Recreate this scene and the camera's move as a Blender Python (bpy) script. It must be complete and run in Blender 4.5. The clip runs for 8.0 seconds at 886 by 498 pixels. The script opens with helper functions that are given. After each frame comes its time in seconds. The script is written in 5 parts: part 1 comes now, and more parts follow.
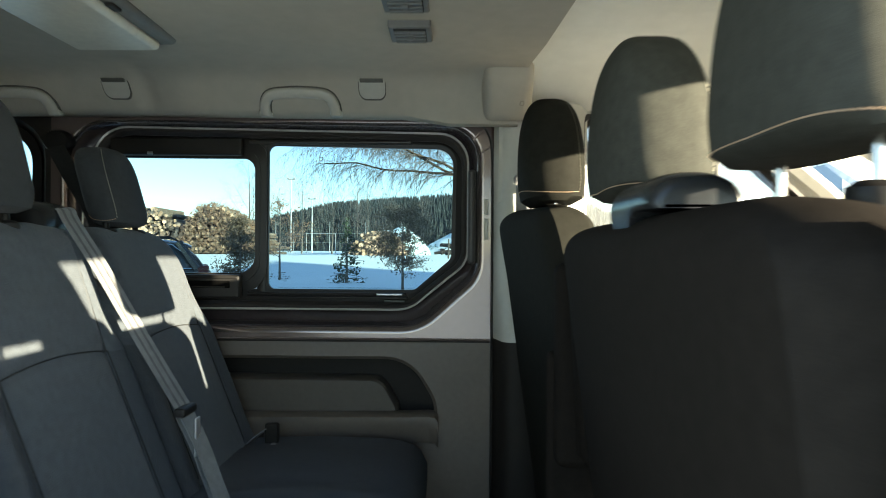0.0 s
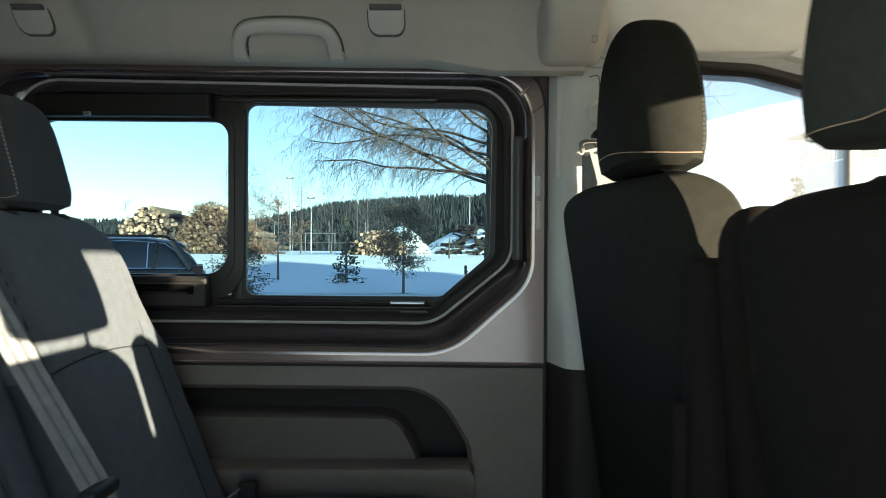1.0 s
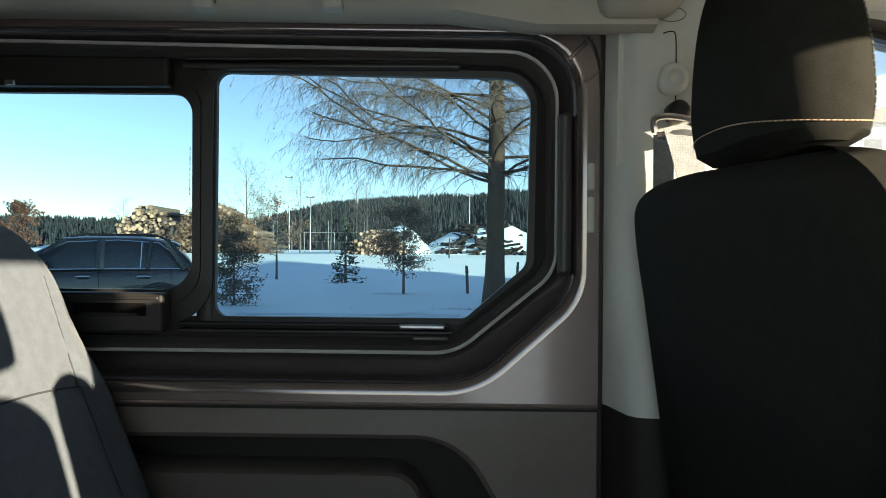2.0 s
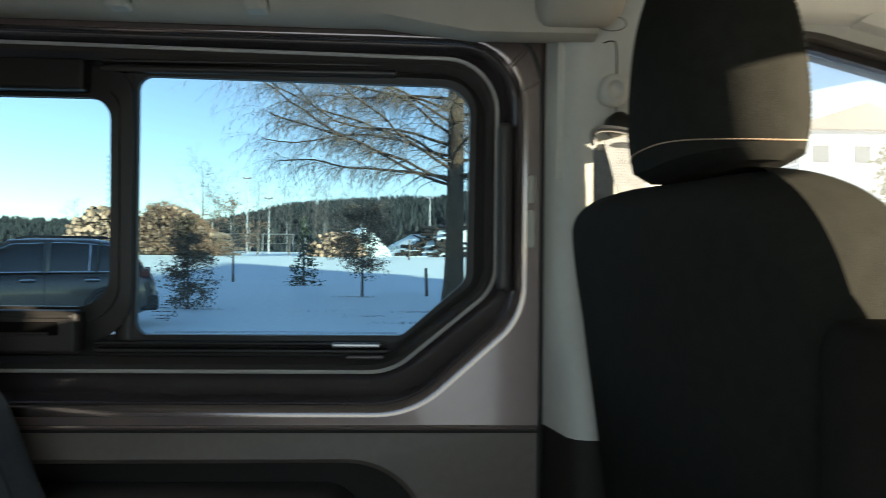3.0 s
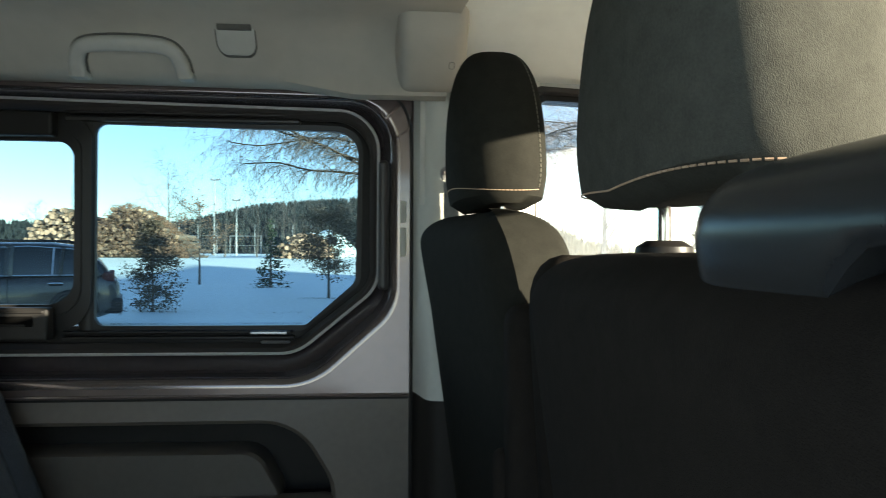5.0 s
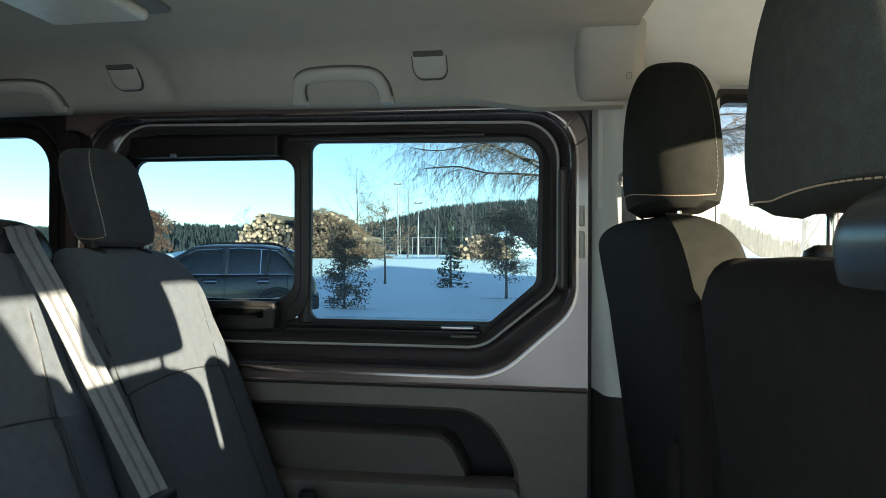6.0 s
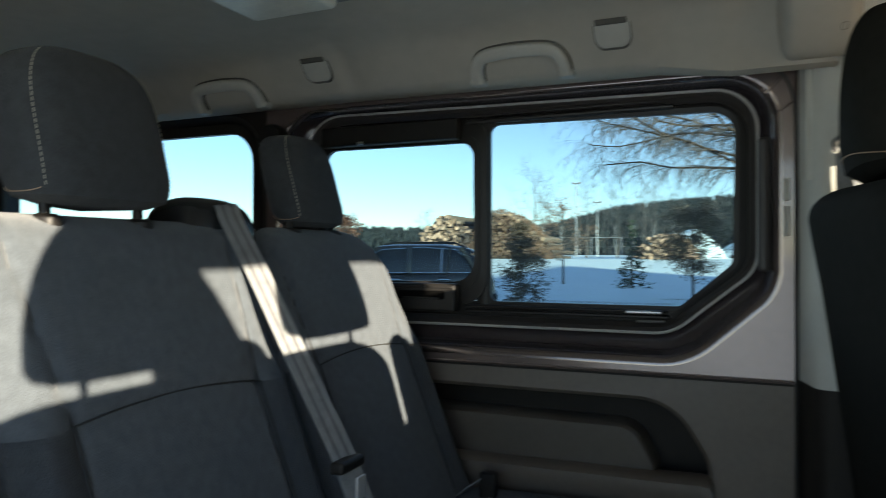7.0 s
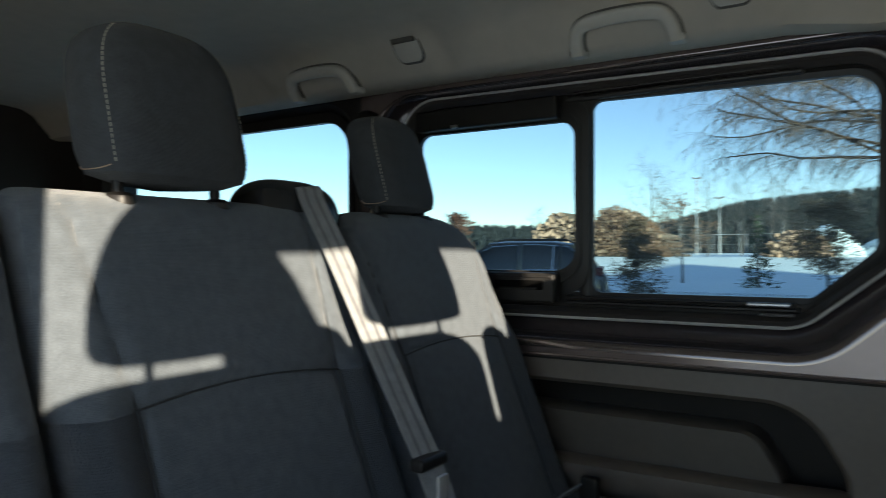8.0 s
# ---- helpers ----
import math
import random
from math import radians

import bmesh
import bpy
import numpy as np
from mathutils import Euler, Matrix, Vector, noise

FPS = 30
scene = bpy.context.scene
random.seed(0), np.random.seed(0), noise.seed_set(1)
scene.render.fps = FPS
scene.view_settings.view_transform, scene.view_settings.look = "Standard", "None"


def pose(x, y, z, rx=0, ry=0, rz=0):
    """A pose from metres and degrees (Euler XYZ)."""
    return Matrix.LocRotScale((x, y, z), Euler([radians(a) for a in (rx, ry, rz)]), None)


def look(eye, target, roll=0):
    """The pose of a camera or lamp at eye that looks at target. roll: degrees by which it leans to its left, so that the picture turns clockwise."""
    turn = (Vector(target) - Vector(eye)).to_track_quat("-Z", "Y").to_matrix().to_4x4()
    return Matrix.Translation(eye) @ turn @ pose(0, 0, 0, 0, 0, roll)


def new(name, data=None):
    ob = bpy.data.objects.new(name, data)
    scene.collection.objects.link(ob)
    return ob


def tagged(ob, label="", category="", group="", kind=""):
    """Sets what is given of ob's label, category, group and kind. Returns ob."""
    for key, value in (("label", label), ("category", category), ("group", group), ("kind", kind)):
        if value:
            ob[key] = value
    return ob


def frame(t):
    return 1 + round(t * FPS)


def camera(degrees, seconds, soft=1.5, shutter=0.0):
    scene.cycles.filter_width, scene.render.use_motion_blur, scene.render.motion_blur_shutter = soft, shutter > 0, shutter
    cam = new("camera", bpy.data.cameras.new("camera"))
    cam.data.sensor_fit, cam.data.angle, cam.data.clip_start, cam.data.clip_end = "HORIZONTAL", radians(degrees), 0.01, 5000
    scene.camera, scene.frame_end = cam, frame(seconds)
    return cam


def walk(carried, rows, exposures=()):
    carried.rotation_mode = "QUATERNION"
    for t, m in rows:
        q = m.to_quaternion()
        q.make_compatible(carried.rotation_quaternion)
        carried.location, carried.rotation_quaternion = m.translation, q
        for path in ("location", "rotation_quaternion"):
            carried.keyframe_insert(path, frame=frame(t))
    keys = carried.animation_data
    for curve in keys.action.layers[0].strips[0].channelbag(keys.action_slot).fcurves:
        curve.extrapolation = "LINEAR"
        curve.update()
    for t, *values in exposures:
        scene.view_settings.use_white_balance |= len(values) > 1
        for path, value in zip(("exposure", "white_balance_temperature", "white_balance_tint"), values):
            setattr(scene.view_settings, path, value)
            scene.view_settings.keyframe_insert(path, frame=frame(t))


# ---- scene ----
SUN = Vector((.92, -.534, .212)).normalized()      # towards the sun
cam = camera(63.9, 8.0, soft=0.75, shutter=0.45)
PATH = [
    (0, (0.1352, -0.4177, 0.8111), (0.0981, 1.582, 0.818), 0.38),
    (0.5, (0.0762, -0.1321, 0.807), (0.0394, 1.8675, 0.8084), 0.50),
    (1, (0.0461, 0.0965, 0.7977), (0.0109, 2.0962, 0.8043), 0.38),
    (1.2, (0.0346, 0.1951, 0.8), (0.001, 2.1948, 0.8063), 0.50),
    (2.3, (-0.0064, 0.4774, 0.8173), (-0.0403, 2.4771, 0.8219), 0.46),
    (2.5, (0.0084, 0.4936, 0.8193), (-0.051, 2.4927, 0.8249), 0.59),
    (3, (0.0372, 0.4817, 0.8353), (0.1148, 2.4802, 0.8465), 0.56),
    (3.3, (0.0788, 0.4511, 0.8361), (0.2812, 2.4408, 0.8494), 0.59),
    (3.5, (0.104, 0.4235, 0.8377), (0.3867, 2.4034, 0.8453), 0.69),
    (3.7, (0.1359, 0.3772, 0.835), (0.4806, 2.3472, 0.8479), 0.16),
    (4, (0.1723, 0.3094, 0.8407), (0.5573, 2.272, 0.8513), 0.26),
    (4.2, (0.1862, 0.2522, 0.8388), (0.5754, 2.2139, 0.8547), 0.29),
    (5.3, (0.184, 0.0942, 0.853), (0.2863, 2.0915, 0.8688), 0.25),
    (5.4, (0.189, 0.0809, 0.852), (0.2849, 2.0785, 0.8696), 0.12),
    (5.5, (0.1956, 0.0755, 0.8554), (0.2303, 2.0752, 0.8668), -0.22),
    (5.8, (0.191, 0.0426, 0.8515), (-0.0929, 2.0223, 0.8709), -0.10),
    (6, (0.1799, 0.0294, 0.8529), (-0.1538, 2.0013, 0.8677), 0.24),
    (6.2, (0.1898, 0.0177, 0.8471), (-0.1553, 1.9876, 0.8645), 0.32),
    (6.5, (0.1847, 0.0261, 0.8398), (-0.1946, 1.9897, 0.8541), 0.02),
    (6.7, (0.1835, 0.0385, 0.8363), (-0.3596, 1.9633, 0.8457), -0.17),
    (7, (0.1667, 0.0583, 0.809), (-0.6423, 1.8873, 0.8249), 0.05),
    (7.2, (0.1659, 0.0779, 0.8008), (-0.7057, 1.878, 0.8069), 0.42),
    (7.4, (0.1608, 0.0971, 0.7908), (-0.7117, 1.8967, 0.8005), 0.38),
    (7.5, (0.1623, 0.1068, 0.7838), (-0.7106, 1.9062, 0.7996), 0.36),
    (8, (0.1582, 0.1577, 0.7845), (-0.9282, 1.8369, 0.7961), -0.04),
]
walk(cam, [(t, look(eye, target, roll)) for t, eye, target, roll in PATH],
     exposures=[(0, 2.43, 7950, 8), (1, 2.35, 7900, 11), (2.5, 2.03, 7950, 14), (3.5, 2.21, 7800, 13), (4, 2.03, 7800, 13), (5.5, 2.33, 7500, 9), (6.2, 2.09, 7550, 11), (7, 1.95, 7700, 14), (8, 1.80, 7650, 15)])

# ---- world and sun ----
world = bpy.data.worlds.new("sky")
scene.world = world
world.use_nodes = True
wn = world.node_tree.nodes
sky = wn.new("ShaderNodeTexSky")
sky.sky_type, sky.sun_disc = "NISHITA", False
sky.sun_elevation, sky.sun_rotation = math.asin(SUN.z), math.atan2(SUN.x, SUN.y)
sky.altitude, sky.air_density, sky.dust_density, sky.ozone_density = 1200, .85, .05, 2.0
world.node_tree.links.new(sky.outputs[0], wn["Background"].inputs[0])
wn["Background"].inputs[1].default_value = .124
lamp = bpy.data.lights.new("sun", "SUN")
lamp.energy, lamp.angle, lamp.color = 4.4, radians(.53), (1, .975, .84)
sun = new("sun", lamp)
sun.matrix_world = look(SUN * 60, (0, 0, 0))


# ---- materials ----
def mat(name, col, rough=.6, metal=0., var=.12, scale=8., bump=0., bscale=200., spec=.5, coat=0., isl=0., rnd=0., detail=4):
    """Principled surface with two scales of colour change and a fine relief."""
    m = bpy.data.materials.new(name)
    m.use_nodes = True
    t = m.node_tree
    b = t.nodes["Principled BSDF"]
    b.inputs["Roughness"].default_value, b.inputs["Metallic"].default_value = rough, metal
    b.inputs["Specular IOR Level"].default_value, b.inputs["Coat Weight"].default_value = spec, coat
    b.inputs["Coat Roughness"].default_value = .08
    g = t.nodes.new("ShaderNodeTexCoord")
    n1, n2 = t.nodes.new("ShaderNodeTexNoise"), t.nodes.new("ShaderNodeTexNoise")
    for n, s in ((n1, scale), (n2, scale * 9)):
        n.inputs["Scale"].default_value, n.inputs["Detail"].default_value = s, detail
        t.links.new(g.outputs["Object"], n.inputs["Vector"])
    add = t.nodes.new("ShaderNodeMath")
    add.operation = "ADD"
    t.links.new(n1.outputs[0], add.inputs[0])
    t.links.new(n2.outputs[0], add.inputs[1])
    last = add.outputs[0]
    if isl or rnd:
        info = t.nodes.new("ShaderNodeNewGeometry" if isl else "ShaderNodeObjectInfo")
        mul = t.nodes.new("ShaderNodeMath")
        mul.operation = "MULTIPLY_ADD"
        t.links.new(info.outputs["Random Per Island" if isl else "Random"], mul.inputs[0])
        mul.inputs[1].default_value = isl or rnd
        t.links.new(last, mul.inputs[2])
        off = t.nodes.new("ShaderNodeMath")
        off.operation = "SUBTRACT"
        t.links.new(mul.outputs[0], off.inputs[0])
        off.inputs[1].default_value = (isl or rnd) / 2
        last = off.outputs[0]
    ramp = t.nodes.new("ShaderNodeMapRange")
    ramp.inputs[1].default_value, ramp.inputs[2].default_value = .6, 1.4
    ramp.inputs[3].default_value, ramp.inputs[4].default_value = 1 - var, 1 + var
    ramp.clamp = not (isl or rnd)
    t.links.new(last, ramp.inputs[0])
    mix = t.nodes.new("ShaderNodeVectorMath")
    mix.operation = "SCALE"
    mix.inputs[0].default_value = col
    t.links.new(ramp.outputs[0], mix.inputs["Scale"])
    t.links.new(mix.outputs[0], b.inputs["Base Color"])
    if bump:
        n3, bp = t.nodes.new("ShaderNodeTexNoise"), t.nodes.new("ShaderNodeBump")
        n3.inputs["Scale"].default_value, n3.inputs["Detail"].default_value = bscale, 3
        bp.inputs["Strength"].default_value, bp.inputs["Distance"].default_value = bump, .3 / bscale
        t.links.new(g.outputs["Object"], n3.inputs["Vector"])
        t.links.new(n3.outputs[0], bp.inputs["Height"])
        t.links.new(bp.outputs[0], b.inputs["Normal"])
    return m


def cloth(name, col, pitch=.0016, var=.14, sheen=.25, rough=.85, depth=.5, weave=True):
    """Woven cloth: crossed threads as relief and as slight change of tone."""
    m = mat(name, col, rough, var=var * 1.6, scale=60, spec=.04)
    t = m.node_tree
    b = t.nodes["Principled BSDF"]
    b.inputs["Sheen Weight"].default_value, b.inputs["Sheen Roughness"].default_value = sheen, .45
    g = t.nodes.new("ShaderNodeTexCoord")
    waves = []
    for d in ("X", "Y", "Z"):
        w = t.nodes.new("ShaderNodeTexWave")
        w.bands_direction = d
        w.inputs["Scale"].default_value = .314 / pitch
        w.inputs["Distortion"].default_value, w.inputs["Detail"].default_value = .6, 1
        w.inputs["Detail Scale"].default_value = 1.5
        t.links.new(g.outputs["Object"], w.inputs["Vector"])
        waves.append(w)
    a = t.nodes.new("ShaderNodeMath")
    a.operation = "ADD"
    t.links.new(waves[1].outputs["Fac"], a.inputs[0])
    t.links.new(waves[2].outputs["Fac"], a.inputs[1])
    a2 = t.nodes.new("ShaderNodeMath")
    a2.operation = "ADD"
    t.links.new(waves[0].outputs["Fac"], a2.inputs[0])
    t.links.new(a.outputs[0], a2.inputs[1])
    fuzz = t.nodes.new("ShaderNodeTexNoise")
    fuzz.inputs["Scale"].default_value, fuzz.inputs["Detail"].default_value = 1300, 2
    t.links.new(g.outputs["Object"], fuzz.inputs["Vector"])
    a = t.nodes.new("ShaderNodeMath")
    a.operation = "MULTIPLY_ADD"
    t.links.new(fuzz.outputs[0], a.inputs[0])
    a.inputs[1].default_value = 7.
    t.links.new(a2.outputs[0], a.inputs[2])
    bp = t.nodes.new("ShaderNodeBump")
    bp.inputs["Strength"].default_value, bp.inputs["Distance"].default_value = depth, .0005
    t.links.new(a.outputs[0] if weave else fuzz.outputs[0], bp.inputs["Height"])
    t.links.new(bp.outputs[0], b.inputs["Normal"])
    return m


def glass(name, tint, dust=.0, rough=0., ior=1.4, settled=0.):
    """A pane: clear, mirror-like at grazing angles, with a film of dust."""
    m = bpy.data.materials.new(name)
    m.use_nodes = True
    t = m.node_tree
    t.nodes.remove(t.nodes["Principled BSDF"])
    clear, gloss, film = (t.nodes.new("ShaderNodeBsdf" + k) for k in ("Transparent", "Glossy", "Translucent"))
    clear.inputs[0].default_value = (*tint, 1)
    gloss.inputs["Roughness"].default_value = rough
    film.inputs[0].default_value = (.9, .92, .95, 1)
    if settled:
        dry, both = t.nodes.new("ShaderNodeBsdfDiffuse"), t.nodes.new("ShaderNodeMixShader")
        dry.inputs[0].default_value = (.9, .92, .92, 1)
        both.inputs[0].default_value = settled
        t.links.new(film.outputs[0], both.inputs[1])
        t.links.new(dry.outputs[0], both.inputs[2])
        film = both
    fr, m1, m2 = t.nodes.new("ShaderNodeFresnel"), t.nodes.new("ShaderNodeMixShader"), t.nodes.new("ShaderNodeMixShader")
    fr.inputs[0].default_value = ior
    noise_, ramp = t.nodes.new("ShaderNodeTexNoise"), t.nodes.new("ShaderNodeMapRange")
    g = t.nodes.new("ShaderNodeTexCoord")
    noise_.inputs["Scale"].default_value, noise_.inputs["Detail"].default_value = 5, 6
    t.links.new(g.outputs["Object"], noise_.inputs["Vector"])
    ramp.inputs[1].default_value, ramp.inputs[2].default_value = .3, .75
    ramp.inputs[3].default_value, ramp.inputs[4].default_value = dust * .6, dust * 1.4
    t.links.new(noise_.outputs[0], ramp.inputs[0])
    t.links.new(ramp.outputs[0], m1.inputs[0])
    t.links.new(clear.outputs[0], m1.inputs[1])
    t.links.new(film.outputs[0], m1.inputs[2])
    t.links.new(fr.outputs[0], m2.inputs[0])
    t.links.new(m1.outputs[0], m2.inputs[1])
    t.links.new(gloss.outputs[0], m2.inputs[2])
    t.links.new(m2.outputs[0], t.nodes["Material Output"].inputs[0])
    return m


PAINT = mat("taupe_metallic_paint", (.225, .170, .158), .27, .42, .06, 5, .05, 900, coat=1.)
SEALRUBBER = mat("dull_seal_rubber", (.046, .0405, .039), .42, bump=.1, bscale=300)
LIPPAINT = mat("highlight_taupe_paint", (.235, .188, .180), .20, .75, .06, 5, coat=1.)
RUBBER = mat("black_rubber", (.030, .027, .026), .34, bump=.1, bscale=300)
RIDGEGLINT = mat("bright_ridge_highlight", (.62, .60, .58), .2, .3, coat=.6)
# Rear liner cloth made paler, for the light that reaches the front.
LINERLIT = mat("lit_front_headliner", (.90, .88, .81), .95, var=.05, scale=3, bump=.5, bscale=1200, spec=.1)
SURROUND = mat("reflection_darkened_paint", (.060, .047, .050), .26, .3, coat=1.)
BLACK = mat("black_plastic", (.0185, .0168, .0162), .42, bump=.12, bscale=700, spec=.3)
CATCH = mat("charcoal_catch_plastic", (.022, .0205, .0200), .5, bump=.2, bscale=900, spec=.3)
GAPSHADE = mat("gap_shade", (.105, .098, .085), .8)
SLOTSHADE = mat("slot_shade_black", (.006, .006, .006), .6, bump=.2, bscale=700, spec=.0)
GLOSSBLACK = mat("glossy_black_plastic", (.021, .0225, .025), .27, bump=.04, bscale=300)
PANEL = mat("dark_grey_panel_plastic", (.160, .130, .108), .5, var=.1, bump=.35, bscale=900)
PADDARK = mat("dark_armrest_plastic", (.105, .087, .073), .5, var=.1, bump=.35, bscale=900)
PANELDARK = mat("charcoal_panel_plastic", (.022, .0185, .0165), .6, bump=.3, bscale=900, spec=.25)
TRIM = mat("light_grey_trim_plastic", (.58, .575, .53), .5, var=.05, bump=.2, bscale=800)
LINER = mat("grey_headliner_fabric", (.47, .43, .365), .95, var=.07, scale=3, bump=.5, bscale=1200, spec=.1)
FABRIC = cloth("charcoal_seat_cloth", (.094, .109, .127), sheen=.2, depth=.4)
MESHCLOTH = cloth("charcoal_mesh_cloth", (.058, .070, .086), pitch=.003, depth=.9)
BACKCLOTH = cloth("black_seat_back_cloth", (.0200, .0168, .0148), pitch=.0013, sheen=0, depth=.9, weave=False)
HEADLIT = cloth("sunlit_headrest_cloth", (.065, .0655, .0575), pitch=.0012, sheen=.0, depth=.9, weave=False)
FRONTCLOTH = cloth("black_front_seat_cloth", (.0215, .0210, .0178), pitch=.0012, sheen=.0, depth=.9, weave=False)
RESTCLOTH = cloth("dark_rear_headrest_cloth", (.058, .063, .069), sheen=.1, depth=.4)
THREAD = mat("pale_thread", (.46, .43, .35), .8)
THREADDIM = mat("dim_thread", (.13, .125, .10), .85)
SEAM = mat("dark_seam", (.03, .032, .034), .9)
EDGE = cloth("mid_grey_belt_stripe", (.16, .16, .17), pitch=.004, sheen=.1, rough=.6, depth=.4)
THREADRED = mat("tan_thread", (.46, .31, .21), .8)
BELT = cloth("grey_belt_webbing", (.255, .265, .275), pitch=.004, sheen=.1, rough=.5, depth=.4)
BELTDARK = cloth("dark_belt_webbing", (.03, .03, .031), pitch=.004, sheen=.1, rough=.6, depth=.4)
CHROME = mat("chrome", (.75, .75, .76), .12, 1., .03)
BRIGHT = mat("bright_brushed_steel", (.70, .70, .71), .38, .55, .08)
STEEL = mat("dull_steel", (.45, .45, .46), .35, 1., .1)
CARPET = mat("charcoal_floor_mat", (.05, .05, .05), .9, bump=.8, bscale=300)
GLASS = glass("tinted_side_glass", (.560, .680, .712), .006, ior=1.10)
GLASSF = glass("dusty_front_glass", (.95, .96, .95), .16, settled=.6)
# Milky film is added to spread sunlight and brighten the cabin front.
GLASSW = glass("milky_windscreen_glass", (.92, .96, .96), .92)
DIVIDER = mat("glare_grey_divider_rubber", (.20, .205, .205), .5)
VENTGREY = mat("grey_vent_plastic", (.15, .145, .135), .5)
GRIPGREY = mat("grey_grip_plastic", (.50, .48, .425), .55, var=.05, bump=.2, bscale=800)
LENS = mat("frosted_lamp_lens", (.70, .66, .56), .35)
SNOW = mat("snow", (.78, .92, .945), .6, var=.06, scale=.35, bump=.45, bscale=6, spec=.3)
BARK = mat("grey_bark", (.13, .11, .095), .9, var=.4, scale=9, bump=1., bscale=30)
LARCHBARK = mat("larch_bark", (.085, .058, .040), .95, var=.6, scale=7, bump=1., bscale=14, spec=.1)
BIRCH = mat("pale_birch_bark", (.42, .37, .31), .85, var=.4, scale=4)
TWIG = mat("larch_twig_bark", (.125, .094, .076), .9, var=.4, scale=3)
LEAF = mat("withered_brown_leaves", (.25, .145, .09), .8, var=.35, isl=1.)
LEAFRED = mat("russet_leaves", (.13, .055, .032), .8, var=.35, isl=1.)
LEAFDARK = mat("dark_dry_leaves", (.135, .098, .062), .8, var=.35, isl=1.)
NEEDLE = mat("spruce_needles", (.035, .06, .03), .85, var=.3, isl=.8)
NEEDLELIT = mat("sunlit_spruce_needles", (.11, .17, .04), .85, var=.35, isl=.8)
FOREST = mat("far_conifer_wood", (.020, .029, .030), .95, var=.35, scale=.02, isl=1.)
LOGEND = mat("sawn_log_end", (.58, .36, .235), .85, var=.35, scale=6, rnd=1.2)
LOGBARK = mat("log_bark", (.15, .115, .085), .95, var=.35, scale=5, rnd=.8)
LOGHID = mat("mixed_log_end", (.36, .23, .15), .85, var=.4, scale=6, isl=1.2)
LOGOLD = mat("weathered_log_end", (.36, .235, .155), .85, var=.6, scale=6, rnd=1.2)
LOGDARK = mat("wet_dark_log", (.020, .016, .014), .9, var=.35, scale=5, rnd=1.)
WOODPOST = mat("weathered_post_wood", (.10, .08, .065), .9, var=.3)
POLE = mat("galvanised_pole", (.36, .37, .375), .45, .4)
CARPAINT = mat("dark_grey_car_paint", (.036, .034, .030), .22, .4, .04, 3, coat=.6)
CARPAINT2 = mat("black_car_paint", (.014, .015, .017), .3, .2, .04, 3, coat=.25)
CARGLASS = mat("dark_car_glass", (.034, .036, .036), .06, spec=.5)
TYRE = mat("tyre_rubber", (.02, .02, .02), .85, bump=.5, bscale=60)
LAMPRED = mat("red_lamp_lens", (.07, .006, .006), .2)
LAMPCLEAR = mat("clear_lamp_lens", (.6, .62, .64), .1)
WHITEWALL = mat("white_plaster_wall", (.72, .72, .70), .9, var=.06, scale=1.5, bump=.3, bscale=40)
BLUEWALL = mat("blue_grey_cladding", (.20, .27, .34), .7, var=.08, scale=1.5)
ROOFING = mat("dark_roofing", (.10, .085, .08), .8, var=.2, scale=2)
WINDARK = mat("dark_house_window", (.04, .05, .06), .08, spec=.8)


# ---- mesh helpers ----
WORLDPOS = {}


def thing(name, label, category, at=(0, 0, 0), group="", kind=""):
    e = new(name)
    e.location = at
    e.empty_display_size = .05
    WORLDPOS[e] = Vector(at)
    return tagged(e, label, category, group, kind)


def part(name, bm, material, parent=None, label="", smooth=True):
    """One mesh object in world coordinates, hung under its thing or part."""
    me = bpy.data.meshes.new(name)
    base = WORLDPOS.get(parent, Vector())
    bmesh.ops.translate(bm, vec=-base, verts=bm.verts)
    bmesh.ops.recalc_face_normals(bm, faces=bm.faces)
    if smooth:
        for f in bm.faces:
            f.smooth = True
    boxed = smooth and bm.faces.layers.int.get("boxed")
    if boxed:                       # rounded boxes: flat sides, so large faces rule the shading
        bm.normal_update()
        turn = [sum((f.normal * f.calc_area() for f in v.link_faces), Vector()).normalized() for v in bm.verts]
    bm.to_mesh(me)
    bm.free()
    if boxed:
        me.normals_split_custom_set_from_vertices(turn)
    elif smooth:
        me.set_sharp_from_angle(angle=radians(38))
    for m in (material if isinstance(material, (list, tuple)) else (material,)):
        me.materials.append(m)
    ob = new(name, me)
    WORLDPOS[ob] = base
    if parent:
        ob.parent = parent
    if label:
        ob["label"] = label
    return ob


def solo(name, bm, material, label="", category="", kind="", group="", smooth=True):
    return tagged(part(name, bm, material, None, "", smooth), label, category, group, kind)


def raw(name, verts, faces, material, parent=None, label="", smooth=False):
    """As part(), for large meshes."""
    me = bpy.data.meshes.new(name)
    base = WORLDPOS.get(parent, Vector())
    v = np.array(verts, dtype=float) - np.array(base)
    me.from_pydata(v.tolist(), [], faces)
    if smooth:
        me.shade_smooth()
    me.materials.append(material)
    ob = new(name, me)
    WORLDPOS[ob] = base
    if parent:
        ob.parent = parent
    if label:
        ob["label"] = label
    return ob


